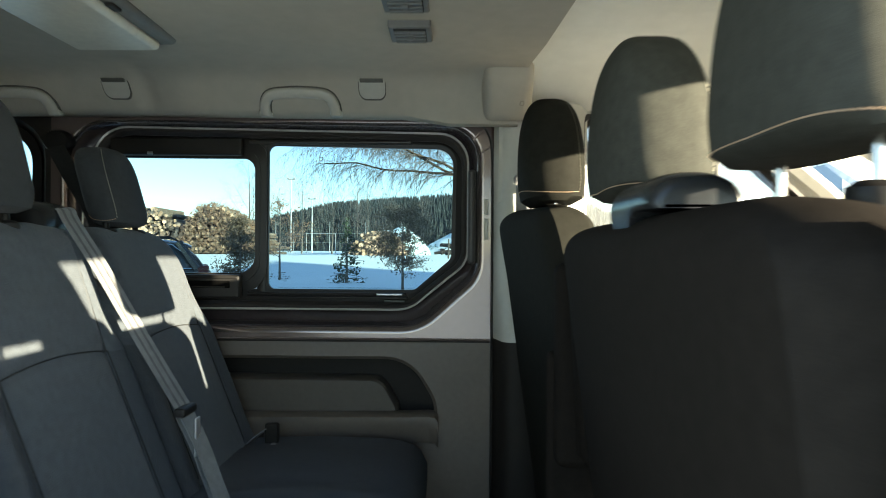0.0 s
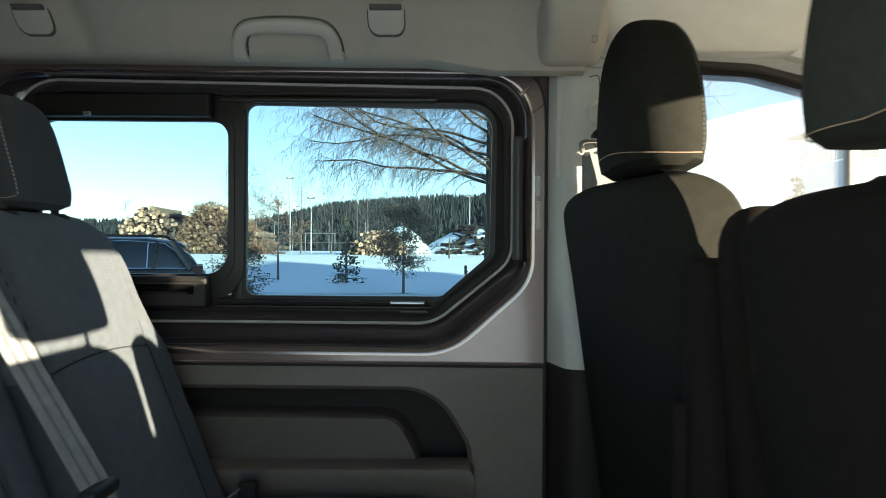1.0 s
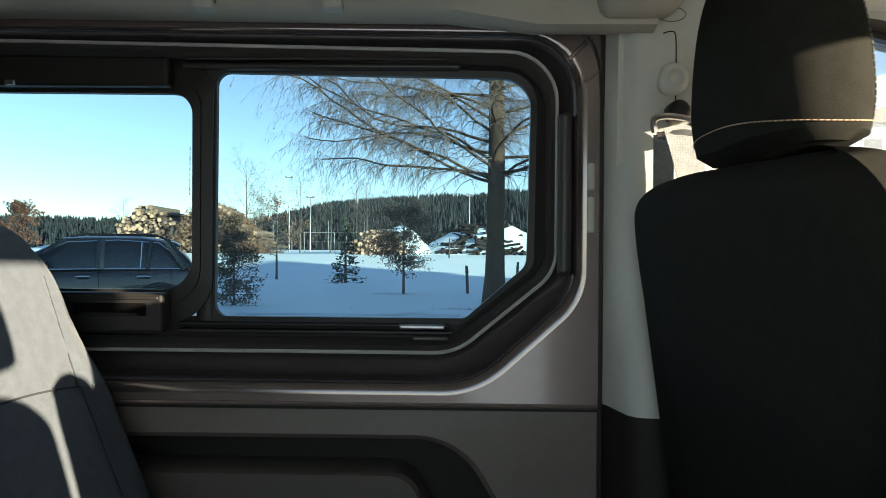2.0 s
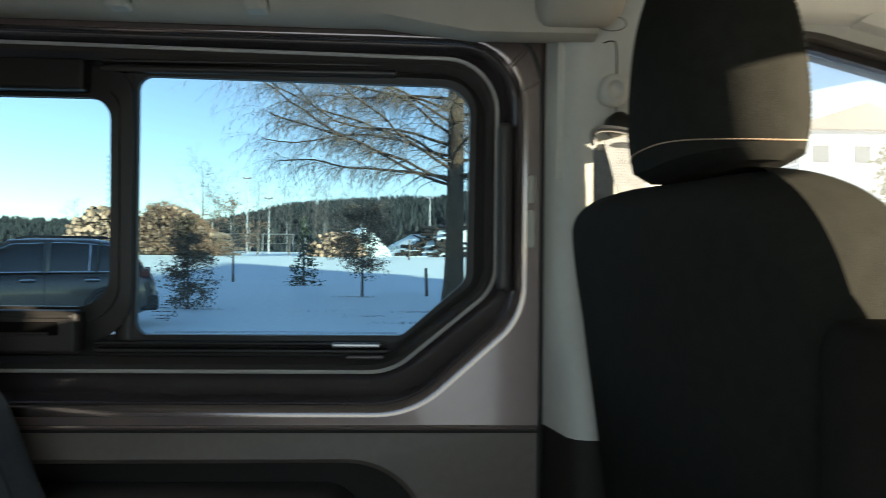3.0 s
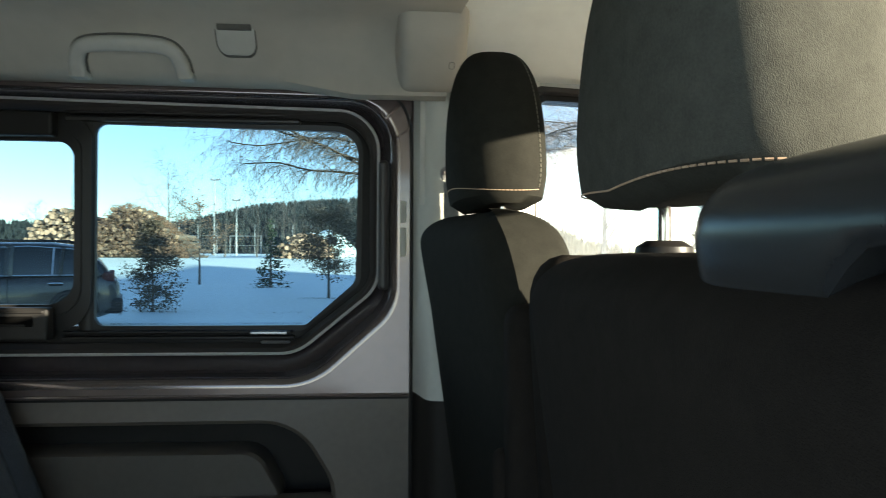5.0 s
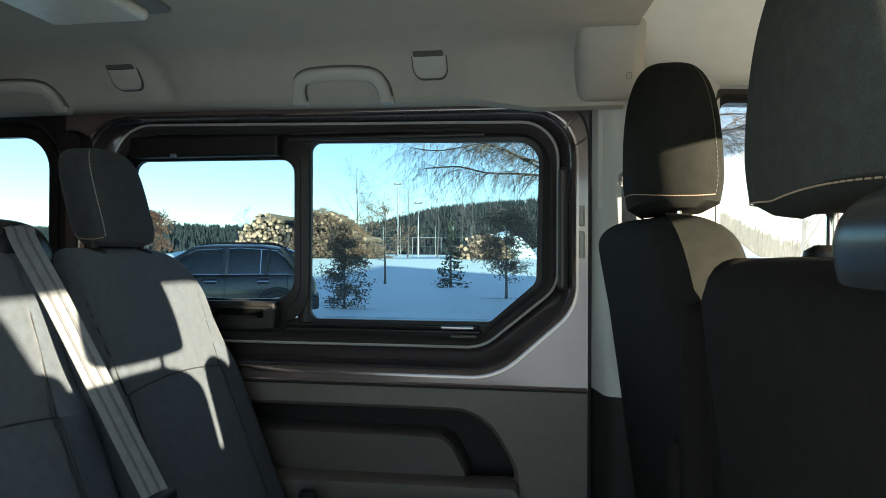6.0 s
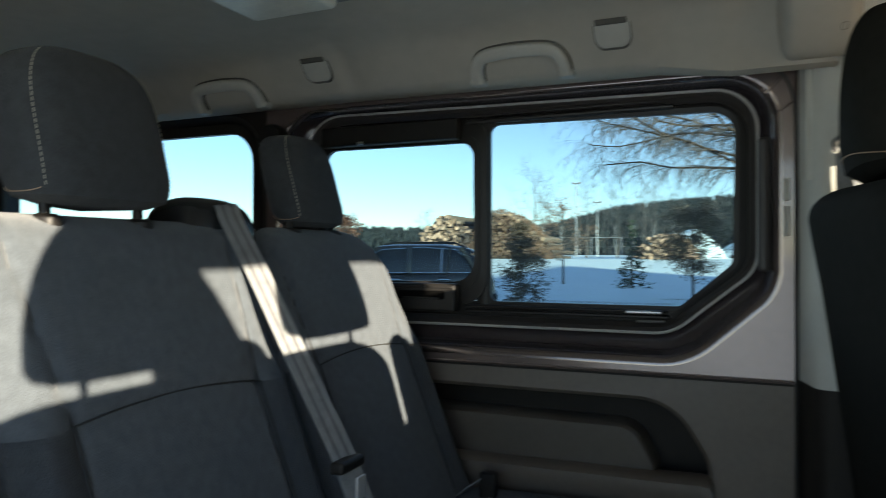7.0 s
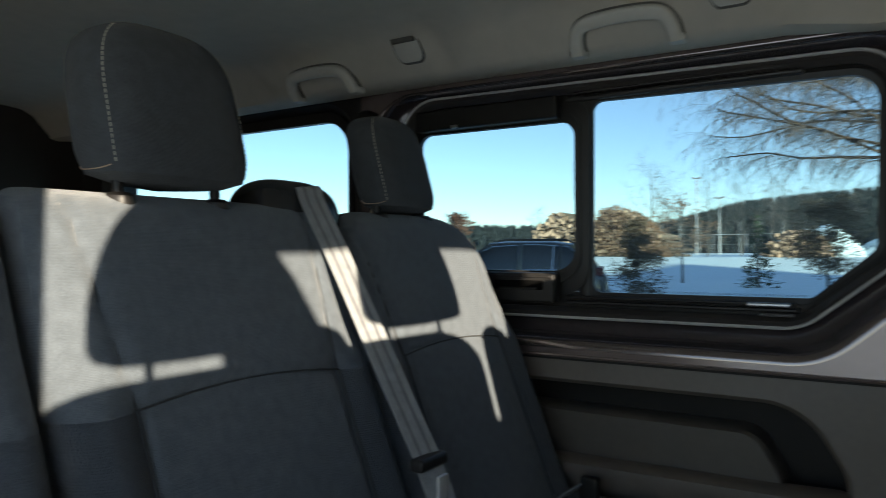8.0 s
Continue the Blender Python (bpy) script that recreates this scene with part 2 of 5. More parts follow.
def rbox(x0, x1, y0, y1, z0, z1, r=.004, seg=2, bm=None):
    """Box with rounded edges."""
    b = bm or bmesh.new()
    b.faces.layers.int.get("boxed") or b.faces.layers.int.new("boxed")
    vs = bmesh.ops.create_cube(b, size=1)["verts"]
    for v in vs:
        v.co = ((x0 + x1) / 2 + v.co.x * (x1 - x0), (y0 + y1) / 2 + v.co.y * (y1 - y0), (z0 + z1) / 2 + v.co.z * (z1 - z0))
    if r:
        es = {e for v in vs for e in v.link_edges}
        bmesh.ops.bevel(b, geom=list(es), offset=min(r, .49 * min(abs(x1 - x0), abs(y1 - y0), abs(z1 - z0))), segments=seg, profile=.5, affect="EDGES")
    return b


def loft(rings, cap=True, closed=True, bm=None):
    """Skin through rings of equal count."""
    b = bm or bmesh.new()
    vs = [[b.verts.new(p) for p in ring] for ring in rings]
    n = len(vs[0])
    for a, c in zip(vs, vs[1:]):
        for i in range(n if closed else n - 1):
            j = (i + 1) % n
            b.faces.new((a[i], a[j], c[j], c[i]))
    if cap and closed:
        b.faces.new(vs[0][::-1])
        b.faces.new(vs[-1])
    return b


def tube(pts, r, seg=8, bm=None, r1=None):
    """Round bar along points, tapered to r1."""
    pts = [Vector(p) for p in pts]
    rings, n = [], len(pts)
    for i, p in enumerate(pts):
        d = (pts[min(i + 1, n - 1)] - pts[max(i - 1, 0)]).normalized()
        u = d.orthogonal().normalized() if i == 0 else (u - d * u.dot(d)).normalized()
        w = d.cross(u)
        k = r + ((r1 if r1 is not None else r) - r) * i / max(n - 1, 1)
        rings.append([p + (u * math.cos(a) + w * math.sin(a)) * k for a in (2 * math.pi * j / seg for j in range(seg))])
    return loft(rings, bm=bm)


def ribbon(pts, across, width, thick=.0014, bm=None):
    """Flat strap along points; across gives the direction of its width."""
    pts, a = [Vector(p) for p in pts], Vector(across).normalized()
    rings = []
    for i, p in enumerate(pts):
        d = (pts[min(i + 1, len(pts) - 1)] - pts[max(i - 1, 0)]).normalized()
        w = (a - d * a.dot(d)).normalized() * width / 2
        h = d.cross(w).normalized() * thick / 2
        rings.append([p - w - h, p - w * .33 - h * .4, p + w * .33 - h * .4, p + w - h, p + w + h, p + w * .33 + h * .4, p - w * .33 + h * .4, p - w + h])
    return loft(rings, bm=bm)


def curve(ctrl, n=12):
    """Smooth points through control points."""
    c = [Vector(p) for p in ctrl]
    c = [c[0] * 2 - c[1]] + c + [c[-1] * 2 - c[-2]]
    out = []
    for i in range(1, len(c) - 2):
        for k in range(n):
            t = k / n
            out.append(.5 * (2 * c[i] + (c[i + 1] - c[i - 1]) * t + (2 * c[i - 1] - 5 * c[i] + 4 * c[i + 1] - c[i + 2]) * t * t
                             + (3 * c[i] - c[i - 1] - 3 * c[i + 1] + c[i + 2]) * t ** 3))
    return out + [c[-2]]


def outline(corners, k=8):
    """Closed line in a plane through (u, v, radius) corners, with the corners rounded."""
    out, n = [], len(corners)
    for i in range(n):
        p, c, q = (Vector(corners[j % n][:2]) for j in (i - 1, i, i + 1))
        a, b = (p - c).normalized(), (q - c).normalized()
        half = a.angle(b) / 2
        if half > 1.56:
            out += [c.copy() for _ in range(k + 1)]
            continue
        r = max(corners[i][2], 1e-4)
        t = r / math.tan(half)
        mid = c + (a + b).normalized() * (r / math.sin(half))
        s, e = c + a * t - mid, c + b * t - mid
        turn = s.angle_signed(e)
        for j in range(k + 1):
            f = -turn * j / k
            out.append(mid + Vector((s.x * math.cos(f) - s.y * math.sin(f), s.x * math.sin(f) + s.y * math.cos(f))))
    return out


def sheet(lines, bm=None, cap=False):
    """Surface through outlines at depths: [(points in x and z, y)]."""
    return loft([[(p[0], y, p[1]) for p in pts] for pts, y in lines], cap=cap, bm=bm)


def fill(pts, y, thick, bm=None):
    """Flat plate of an outline."""
    return loft([[(p[0], y, p[1]) for p in pts], [(p[0], y + thick, p[1]) for p in pts]], bm=bm)


def sup(a, p):
    c, s = math.cos(a), math.sin(a)
    return math.copysign(abs(c) ** (2 / p), c), math.copysign(abs(s) ** (2 / p), s)


# ---- the van's shell ----
FLOOR, YL, YR = -.10, 1.60, -.06           # floor height, left and right inner walls
YS = 1.72                                  # outer skin on the left side

# outlines of the sliding side window, from the pressing inwards
O_PRESS = outline([(-1.0, 1.184, .13), (.213, 1.176, .105), (.213, .734, .11), (.039, .5765, .16), (-1.0, .5765, .13)])
O_SUP = outline([(-1.006, 1.189, .136), (.218, 1.180, .11), (.218, .729, .115), (.041, .5715, .165), (-1.006, .5715, .136)])
O_LIP = outline([(-.985, 1.180, .125), (.194, 1.164, .092), (.194, .748, .095), (.028, .598, .14), (-.985, .598, .125)])
O_BED = outline([(-.955, 1.176, .11), (.178, 1.158, .09), (.178, .765, .085), (.004, .618, .12), (-.955, .616, .11)])
O_SEAL = outline([(-.925, 1.170, .10), (.168, 1.150, .085), (.168, .780, .075), (0, .642, .10), (-.925, .642, .10)])
O_SEALIN = outline([(-.915, 1.158, .095), (.158, 1.138, .08), (.158, .784, .07), (-.003, .654, .09), (-.915, .654, .095)])
O_FRAME = outline([(-.905, 1.148, .09), (.150, 1.128, .075), (.150, .787, .065), (-.006, .664, .08), (-.905, .664, .09)])
O_FRAMEIN = outline([(-.875, 1.128, .06), (.134, 1.115, .055), (.126, .790, .035), (.016, .698, .03), (-.875, .700, .06)])
O_WALL = outline([(-1.03, 1.215, .001), (.234, 1.215, .001), (.234, .735, .001), (.234, .556, .001), (-1.03, .556, .001)])

b = sheet([(O_WALL, YL), (O_SUP, YL), (O_PRESS, YL)])
def lip(a):
    """Ring of the rounded edge at an angle of the turn."""
    return [p + (q - p) * math.sin(a) for p, q in zip(O_PRESS, O_LIP)], YL + .020 * (1 - math.cos(a))


sheet([(O_SEAL, YS + .001), (O_SEAL, YL + .052)], bm=b)
wall_left = solo("wall_left", b, PAINT, "taupe metallic painted steel pressing around the side window", kind="structure")
# Same paint, made brighter and more metallic to carry the edge's highlight.
part("rolled_edge", sheet([lip(radians(a)) for a in (0, 9, 18, 27, 36, 45, 54, 63, 72, 80)]), LIPPAINT, wall_left, "rolled steel edge, paint brightened for its highlight")
# Same paint again, darkened to stand for its dark reflections.
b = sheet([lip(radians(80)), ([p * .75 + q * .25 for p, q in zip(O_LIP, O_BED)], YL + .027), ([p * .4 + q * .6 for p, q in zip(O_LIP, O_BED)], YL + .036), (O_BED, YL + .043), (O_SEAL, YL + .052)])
part("window_surround", b, SURROUND, wall_left, "inner surround, same paint darkened for what it reflects")
# weld seam and spot on the pressing's upper corner
b = tube([(.183, YL + .002, 1.130), (.197, YL - .001, 1.145), (.210, YL, 1.158)], .0035, 7)
tube([(.206, YL + .001, 1.092), (.220, YL - .001, 1.100), (.232, YL, 1.111)], .0022, 7, bm=b)
part("seam", b, PAINT, wall_left)
part("pocket", rbox(.168, .190, YL + .004, YL + .03, .775, 1.045, .009, 3), SEALRUBBER, wall_left, "dull rounded rubber stop")
b = rbox(.213, .226, YL - .004, YL + .004, .845, .905, .004)
part("clip", b, GRIPGREY, wall_left, "pale grey plastic clip")
part("clip", rbox(.213, .226, YL - .004, YL + .004, .915, .960, .004), GRIPGREY, wall_left, "pale grey plastic clip")

# window: rubber seal, black frame, fixed pane, sliding pane
window_1 = thing("window_1", "black-framed sliding side window with clear tinted panes", "window", (-.38, YL + .05, .9), kind="structure")
b = sheet([(O_SEAL, YL + .05), (O_SEAL, YL + .036), (O_SEALIN, YL + .030), (O_FRAME, YL + .042), (O_FRAME, YL + .054)])
seal = part("rubber_seal", b, SEALRUBBER, window_1)
# Bright grey puts the ridge's highlight into its colour.
part("bead", tube([(p.x, YL + .0345, p.y) for p in O_SEAL] + [(O_SEAL[0].x, YL + .0345, O_SEAL[0].y)], .0034, 8), RIDGEGLINT, seal, "seal ridge, coloured bright for its highlight")
b = sheet([(O_FRAME, YL + .05), (O_FRAMEIN, YL + .046), (O_FRAMEIN, YL + .062), (O_FRAME, YL + .066)])
part("window_frame", b, BLACK, window_1)
PANE_R = outline([(-.413, 1.117, .022), (.126, 1.108, .05), (.120, .790, .03), (.016, .699, .02), (-.413, .698, .022)])
BAR_R = outline([(-.436, 1.132, .03), (.136, 1.119, .055), (.132, .786, .035), (.012, .688, .03), (-.436, .688, .03)])
part("pane_border", sheet([(BAR_R, YL + .044), (PANE_R, YL + .046), (PANE_R, YL + .058), (BAR_R, YL + .06)]), BLACK, window_1)
pane = part("pane", fill(BAR_R, YL + .0595, .004), GLASS, window_1, "fixed pane with faint smears")
pane.visible_shadow = False
PANE_L = outline([(-.86, 1.078, .03), (-.448, 1.076, .035), (-.446, .745, .05), (-.86, .745, .03)])
BAR_L = outline([(-.88, 1.128, .04), (-.416, 1.126, .045), (-.416, .690, .07), (-.88, .690, .04)])
MID_L = outline([(-.87, 1.098, .035), (-.435, 1.095, .04), (-.433, .720, .06), (-.87, .720, .035)])
b = sheet([(BAR_L, YL + .040), (BAR_L, YL + .036), (MID_L, YL + .033), (MID_L, YL + .028), (PANE_L, YL + .026), (PANE_L, YL + .040), (BAR_L, YL + .042)])
part("sliding_frame", b, BLACK, window_1, "matt black frame of the sliding pane")
pane = part("sliding_pane", fill(MID_L, YL + .033, .003), GLASS, window_1)
pane.visible_shadow = False
part("divider_bar", rbox(-.444, -.417, YL + .043, YL + .057, .684, 1.134, 0), BLACK, window_1)
# catch box under the sliding pane, with its finger slot
catch = part("catch_box", rbox(-.885, -.482, YL - .008, YL + .026, .674, .741, .007, 4), CATCH, window_1, "black plastic sliding catch")
part("rim", rbox(-.76, -.489, YL - .0105, YL - .006, .729, .7355, .003), CATCH, catch)
# Near-black plate draws the shaded hollow of the finger slot.
part("slot", rbox(-.630, -.508, YL - .0105, YL - .004, .703, .724, .0075, 4), SLOTSHADE, catch)
part("grip", rbox(-.618, -.522, YL - .0125, YL - .008, .7035, .7085, .002, 2), CATCH, catch)
part("top_guard", rbox(-.86, -.480, YL + .0, YL + .034, 1.083, 1.133, .006, 2), BLACK, window_1, "black plastic guard above the sliding pane")
part("guard_clip", rbox(-.752, -.735, YL - .002, YL + .01, 1.084, 1.092, .002), STEEL, window_1, "small bright metal clip")
# running rails above and below the fixed pane
b = rbox(-.47, .005, YL + .032, YL + .05, 1.120, 1.132, .005)
rbox(-.47, -.02, YL + .034, YL + .05, 1.136, 1.141, .002, bm=b)
part("top_rail", b, RUBBER, window_1)
b = rbox(-.47, -.01, YL + .030, YL + .05, .684, .690, .002)
rbox(-.47, -.005, YL + .028, YL + .05, .672, .679, .002, bm=b)
part("bottom_rail", b, BLACK, window_1)
part("drain", rbox(-.095, -.018, YL + .024, YL + .034, .681, .690, .003), STEEL, window_1, "bright metal rail end")
part("drain", rbox(-.072, -.012, YL + .020, YL + .03, .664, .670, .003), STEEL, window_1, "bright metal rail end")
# maker's marks on the panes: rows of fine bars
b = bmesh.new()
for z, x0, n in ((.7455, -.388, 5), (.7405, -.384, 3), (.7345, -.390, 7), (.7285, -.390, 6), (.7235, -.384, 4)):
    for i in range(n):
        w = .0016 + .0016 * ((i * 7 + n) % 3)
        rbox(x0 + i * .0056, x0 + i * .0056 + w, YL + .0575, YL + .0583, z, z + .0017, 0, bm=b)
for x, z in ((-.366, .724), (-.354, .7305)):
    tube([(x + .0035 * math.cos(k * .6283), YL + .0578, z + .0035 * math.sin(k * .6283)) for k in range(11)], .0005, 4, bm=b)
part("pane_mark", b, BLACK, window_1, "rows of fine dark printed bars")
b = bmesh.new()
for z, h in ((.905, .004), (.912, .007), (.922, .003), (.928, .005), (.938, .003), (.946, .006), (.956, .004), (.963, .008), (.975, .003), (.981, .005)):
    rbox(-.4537, -.4524, YL + .0312, YL + .0318, z, z + h, 0, bm=b)
part("pane_mark", b, BLACK, window_1, "column of fine dark printed bars")
# dotted ceramic border along the fixed pane's lower edge
b = bmesh.new()
for i in range(96):
    for j in range(2):
        x = -.385 + i * .0041 + j * .002
        rbox(x, x + .0013, YL + .0576, YL + .0582, .7008 + j * .002, .7021 + j * .002, 0, bm=b)
tagged(part("pane_dots", b, BLACK, window_1), kind="stuff")

# rear side window
O_R0 = outline([(-2.32, 1.215, .001), (-1.03, 1.215, .001), (-1.03, .566, .001), (-2.32, .566, .001)])
O_R1 = outline([(-2.20, 1.190, .12), (-1.045, 1.190, .12), (-1.045, .60, .12), (-2.20, .60, .12)])
O_R2 = outline([(-2.18, 1.176, .10), (-1.074, 1.174, .11), (-1.074, .64, .10), (-2.18, .64, .10)])
O_R3 = outline([(-2.15, 1.150, .08), (-1.108, 1.148, .085), (-1.108, .68, .08), (-2.15, .68, .08)])
solo("wall_left_rear", sheet([(O_R0, YL), (O_R1, YL), (O_R2, YL + .04), (O_R2, YS)]), PANELDARK, kind="structure")
window_2 = thing("window_2", "fixed rear side window in a black frame", "window", (-1.6, YL + .05, .9), kind="structure")
part("window_frame", sheet([(O_R2, YL + .045), (O_R2, YL + .03), (O_R3, YL + .04), (O_R3, YL + .06), (O_R2, YL + .06)]), BLACK, window_2)
pane = part("pane", fill(O_R3, YL + .05, .004), GLASS, window_2)
pane.visible_shadow = False

# lower side panel with its armrest recess
P_OUT = outline([(-2.32, .560, .001), (.236, .562, .001), (.236, .34, .001), (.236, FLOOR, .001), (-2.32, FLOOR, .001)])
P_REC = outline([(-1.0, .512, .05), (.01, .512, .13), (.084, .385, .10), (.086, .330, .012), (-1.0, .322, .02)])
P_REC2 = outline([(-.99, .502, .045), (.002, .503, .125), (.074, .385, .095), (.076, .338, .01), (-.99, .330, .02)])
side_panel = solo("wall_left_lower", sheet([(P_OUT, YL + .004), (P_REC, YL - .004), (P_REC2, YL + .008)]), PANEL,
                  "dark grey grained plastic side panel with an armrest recess", kind="structure")
# Recess walls and back take the charcoal plastic to deepen their shade.
part("recess_wall", sheet([(P_REC2, YL + .008), (P_REC2, YL + .104)]), PANELDARK, side_panel, "armrest recess inside, coloured dark for its shade")
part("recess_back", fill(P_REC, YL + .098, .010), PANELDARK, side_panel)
P_PAD = outline([(-.99, .446, .02), (-.075, .444, .06), (-.03, .36, .03), (-.03, .335, .01), (-.99, .335, .01)])
b = sheet([(P_PAD, YL + .10), (P_PAD, YL + .024), (outline([(-.985, .440, .02), (-.08, .438, .055), (-.036, .36, .03), (-.036, .338, .01), (-.985, .338, .01)]), YL + .016)])
b.faces.new([v for v in b.verts][-len(P_PAD):])
part("armrest_pad", b, PADDARK, side_panel, "darker grained armrest pad")
b = loft([[(x, YL + .03, z1 - .004), (x, YL - .03, z1), (x, YL - .046, z1 - .008), (x, YL - .048, z1 - .03), (x, YL - .02, z1 - .085), (x, YL + .02, z1 - .10)]
          for x, z1 in ((-1.0, .350), (-.5, .352), (0, .357), (.06, .359), (.080, .356), (.087, .345))])
part("armrest_ledge", b, PANEL, side_panel)
b = rbox(-1.03, .232, YL - .003, YL + .006, .5525, .5575, .001)
part("panel_edge", b, PANELDARK, side_panel)
b = tube(curve([(.205, YL + .002, 1.172), (.222, YL + .002, 1.150), (.233, YL + .002, 1.115), (.2365, YL + .002, 1.06)], 6) + [(.2365, YL + .002, .3), (.2365, YL + .002, FLOOR + .02)], .0042, 8)
part("shut_line", b, RUBBER, side_panel)
b = loft([[(x, YL - .012, z), (x, YL - .018, z + .006), (x, YL - .012, z + .012), (x, YL + .002, z + .013), (x, YL + .002, z - .001)] for x, z in ((-1.0, .5555), (-.2, .5555), (.05, .5555), (.232, .5545))])
for v in b.verts:
    v.co.y = YL + (v.co.y - YL) * .35
    v.co.z = .557 + (v.co.z - .5545) * .55
part("beading", b, PAINT, wall_left, "rounded sill edge")

# pillar between the side window and the front door
def pillar_row(z, k):
    e = .012 * max(0, (z - .95)) / .25
    return [(.2405, YL + .004 - e, z), (.245, YL - .010 - e, z), (.252, YL - .038 - e, z), (.262, YL - .072 - k - e, z), (.273, YL - .086 - k - e, z), (.288, YL - .091 - k - e, z), (.335, YL - .092 - k - e, z),
            (.40, YL - .080 - e, z), (.46, YL - .05 - e, z), (.50, YL - .02, z), (.50, YL + .06, z)]
pillar = solo("pillar_left", loft([pillar_row(z, k) for z, k in ((.566, .008), (.62, .0), (.75, -.012), (.95, -.03), (1.10, -.04), (1.22, -.045))], closed=False), TRIM,
              "light grey plastic door pillar trim with belt anchor", kind="structure")
b = loft([[(x, y + .004, zt) for x, y, zp in pillar_row(.566, .008)] for zt in (FLOOR, .3, .5658)], closed=False)
part("lower_trim", b, PANELDARK, pillar, "charcoal lower pillar trim")
PY = YL - .078
part("height_knob", loft([[(.323 + c * r, PY - d, 1.074 + s * r * 1.1) for c, s in ((math.cos(a * math.pi / 12), math.sin(a * math.pi / 12)) for a in range(24))]
                          for r, d in ((.014, -.02), (.016, .004), (.021, .010), (.0225, .018), (.0205, .026), (.016, .031), (.0115, .032), (.008, .0275), (.004, .026))]), TRIM, pillar, "round grey height knob")
b = tube(curve([(.312, PY - .002, 1.148), (.324, PY - .002, 1.151), (.331, PY - .002, 1.143), (.332, PY - .002, 1.09), (.331, PY - .002, 1.02)], 5), .0010, 6)
part("slot", b, PANELDARK, pillar)
b = tube([Vector((.325 + .022 * math.cos(a / 12 * math.pi), PY + .001, 1.178 + .011 * math.sin(a / 12 * math.pi))) for a in range(25)], .0008, 5)
part("emblem_line", b, VENTGREY, pillar)

# driver's belt: anchor, ring and webbing
driver_belt = thing("seat_belt", "grey seat belt hanging from a bolted pillar anchor", "seat belt", (.33, PY - .02, 1.03))
part("anchor_cap", loft([[(.334 + c * r, PY - d, 1.028 + s * r) for c, s in ((math.cos(a * math.pi / 8), math.sin(a * math.pi / 8)) for a in range(16))]
                         for r, d in ((.017, -.012), (.017, .014), (.013, .020), (.008, .022))]), BLACK, driver_belt)
part("ring", tube(curve([(.296, PY - .018, .994), (.294, PY - .02, 1.012), (.308, PY - .022, 1.018), (.336, PY - .022, 1.016), (.358, PY - .022, 1.008), (.362, PY - .02, .992), (.336, PY - .022, .994), (.299, PY - .02, .990)], 5), .005, 7), STEEL, driver_belt)
part("webbing", ribbon(curve([(.329, PY - .022, 1.004), (.342, PY - .03, .95), (.36, PY - .05, .85), (.39, PY - .07, .70), (.42, PY - .07, .45), (.44, PY - .06, .1)], 6), (1, .1, 0), .046), BELT, driver_belt)
part("inner_webbing", ribbon([(.311, PY - .012, .992), (.312, PY - .008, .8), (.312, PY - .004, .6)], (1, -.3, 0), .03), BELT, driver_belt)

# outer skin of the left side, roof, floor, rear and right side
SKIN = outline([(-1.03, 1.36, .001), (.52, 1.36, .001), (.52, .60, .001), (.52, -.30, .001), (-1.03, -.30, .001)])
SKIN_R = outline([(-2.40, 1.36, .08), (-1.03, 1.36, .001), (-1.03, -.30, .001), (-2.40, -.30, .05)])
b = sheet([(SKIN, YS + .004), (O_SEAL, YS + .004)])
sheet([(SKIN_R, YS + .004), (O_R2, YS + .004)], bm=b)
solo("body_side_left", b, PAINT, "taupe outer body side", kind="structure")
solo("floor", rbox(-2.36, 1.75, YR - .04, YL + .06, FLOOR - .05, FLOOR, .0), CARPET, "charcoal rubber cabin floor", kind="structure")
solo("sill", rbox(-2.40, 1.7, YR - .09, YS, -.34, FLOOR - .051, .0), PAINT, kind="structure")
# Rear wall and rear right side are charcoal so the rear cabin looks unlit.
solo("wall_rear", rbox(-2.40, -2.36, YR - .08, YS, -.14, 1.34, .0), PANELDARK, kind="structure")
b = rbox(-2.36, -.80, YR - .09, YR, FLOOR, .62, .0)
solo("wall_right_lower", b, PANEL, kind="structure")
b = rbox(-2.36, -.80, YR - .09, YR, 1.16, 1.32, .0)
rbox(-2.36, -2.2, YR - .09, YR, .62, 1.16, .0, bm=b)
rbox(-.98, -.80, YR - .09, YR, .62, 1.16, .0, bm=b)
# Added unseen filler shuts the rear right window opening against light.
rbox(-2.2, -.98, YR - .06, YR - .02, .62, 1.16, .0, bm=b)
solo("wall_right", b, PANELDARK, kind="structure")
solo("door_header", rbox(-.80, .47, YR - .09, YR + .02, 1.20, 1.34, .0), TRIM, kind="structure")
solo("pillar_right", rbox(.365, .40, YR - .04, YR + .02, FLOOR, 1.20, .01), TRIM, kind="structure")

# ceiling: rear headliner with its rounded shoulders
def field(x):
    """1 on the pressed fields that carry the hooks and handles, 0 between them."""
    def edge(a):
        q = max(0., min(1., a / .05 + .5))
        return q * q * (3 - 2 * q)
    return max(edge(x + .67) * edge(-.02 - x), edge(x + 1.25) * edge(-.71 - x))


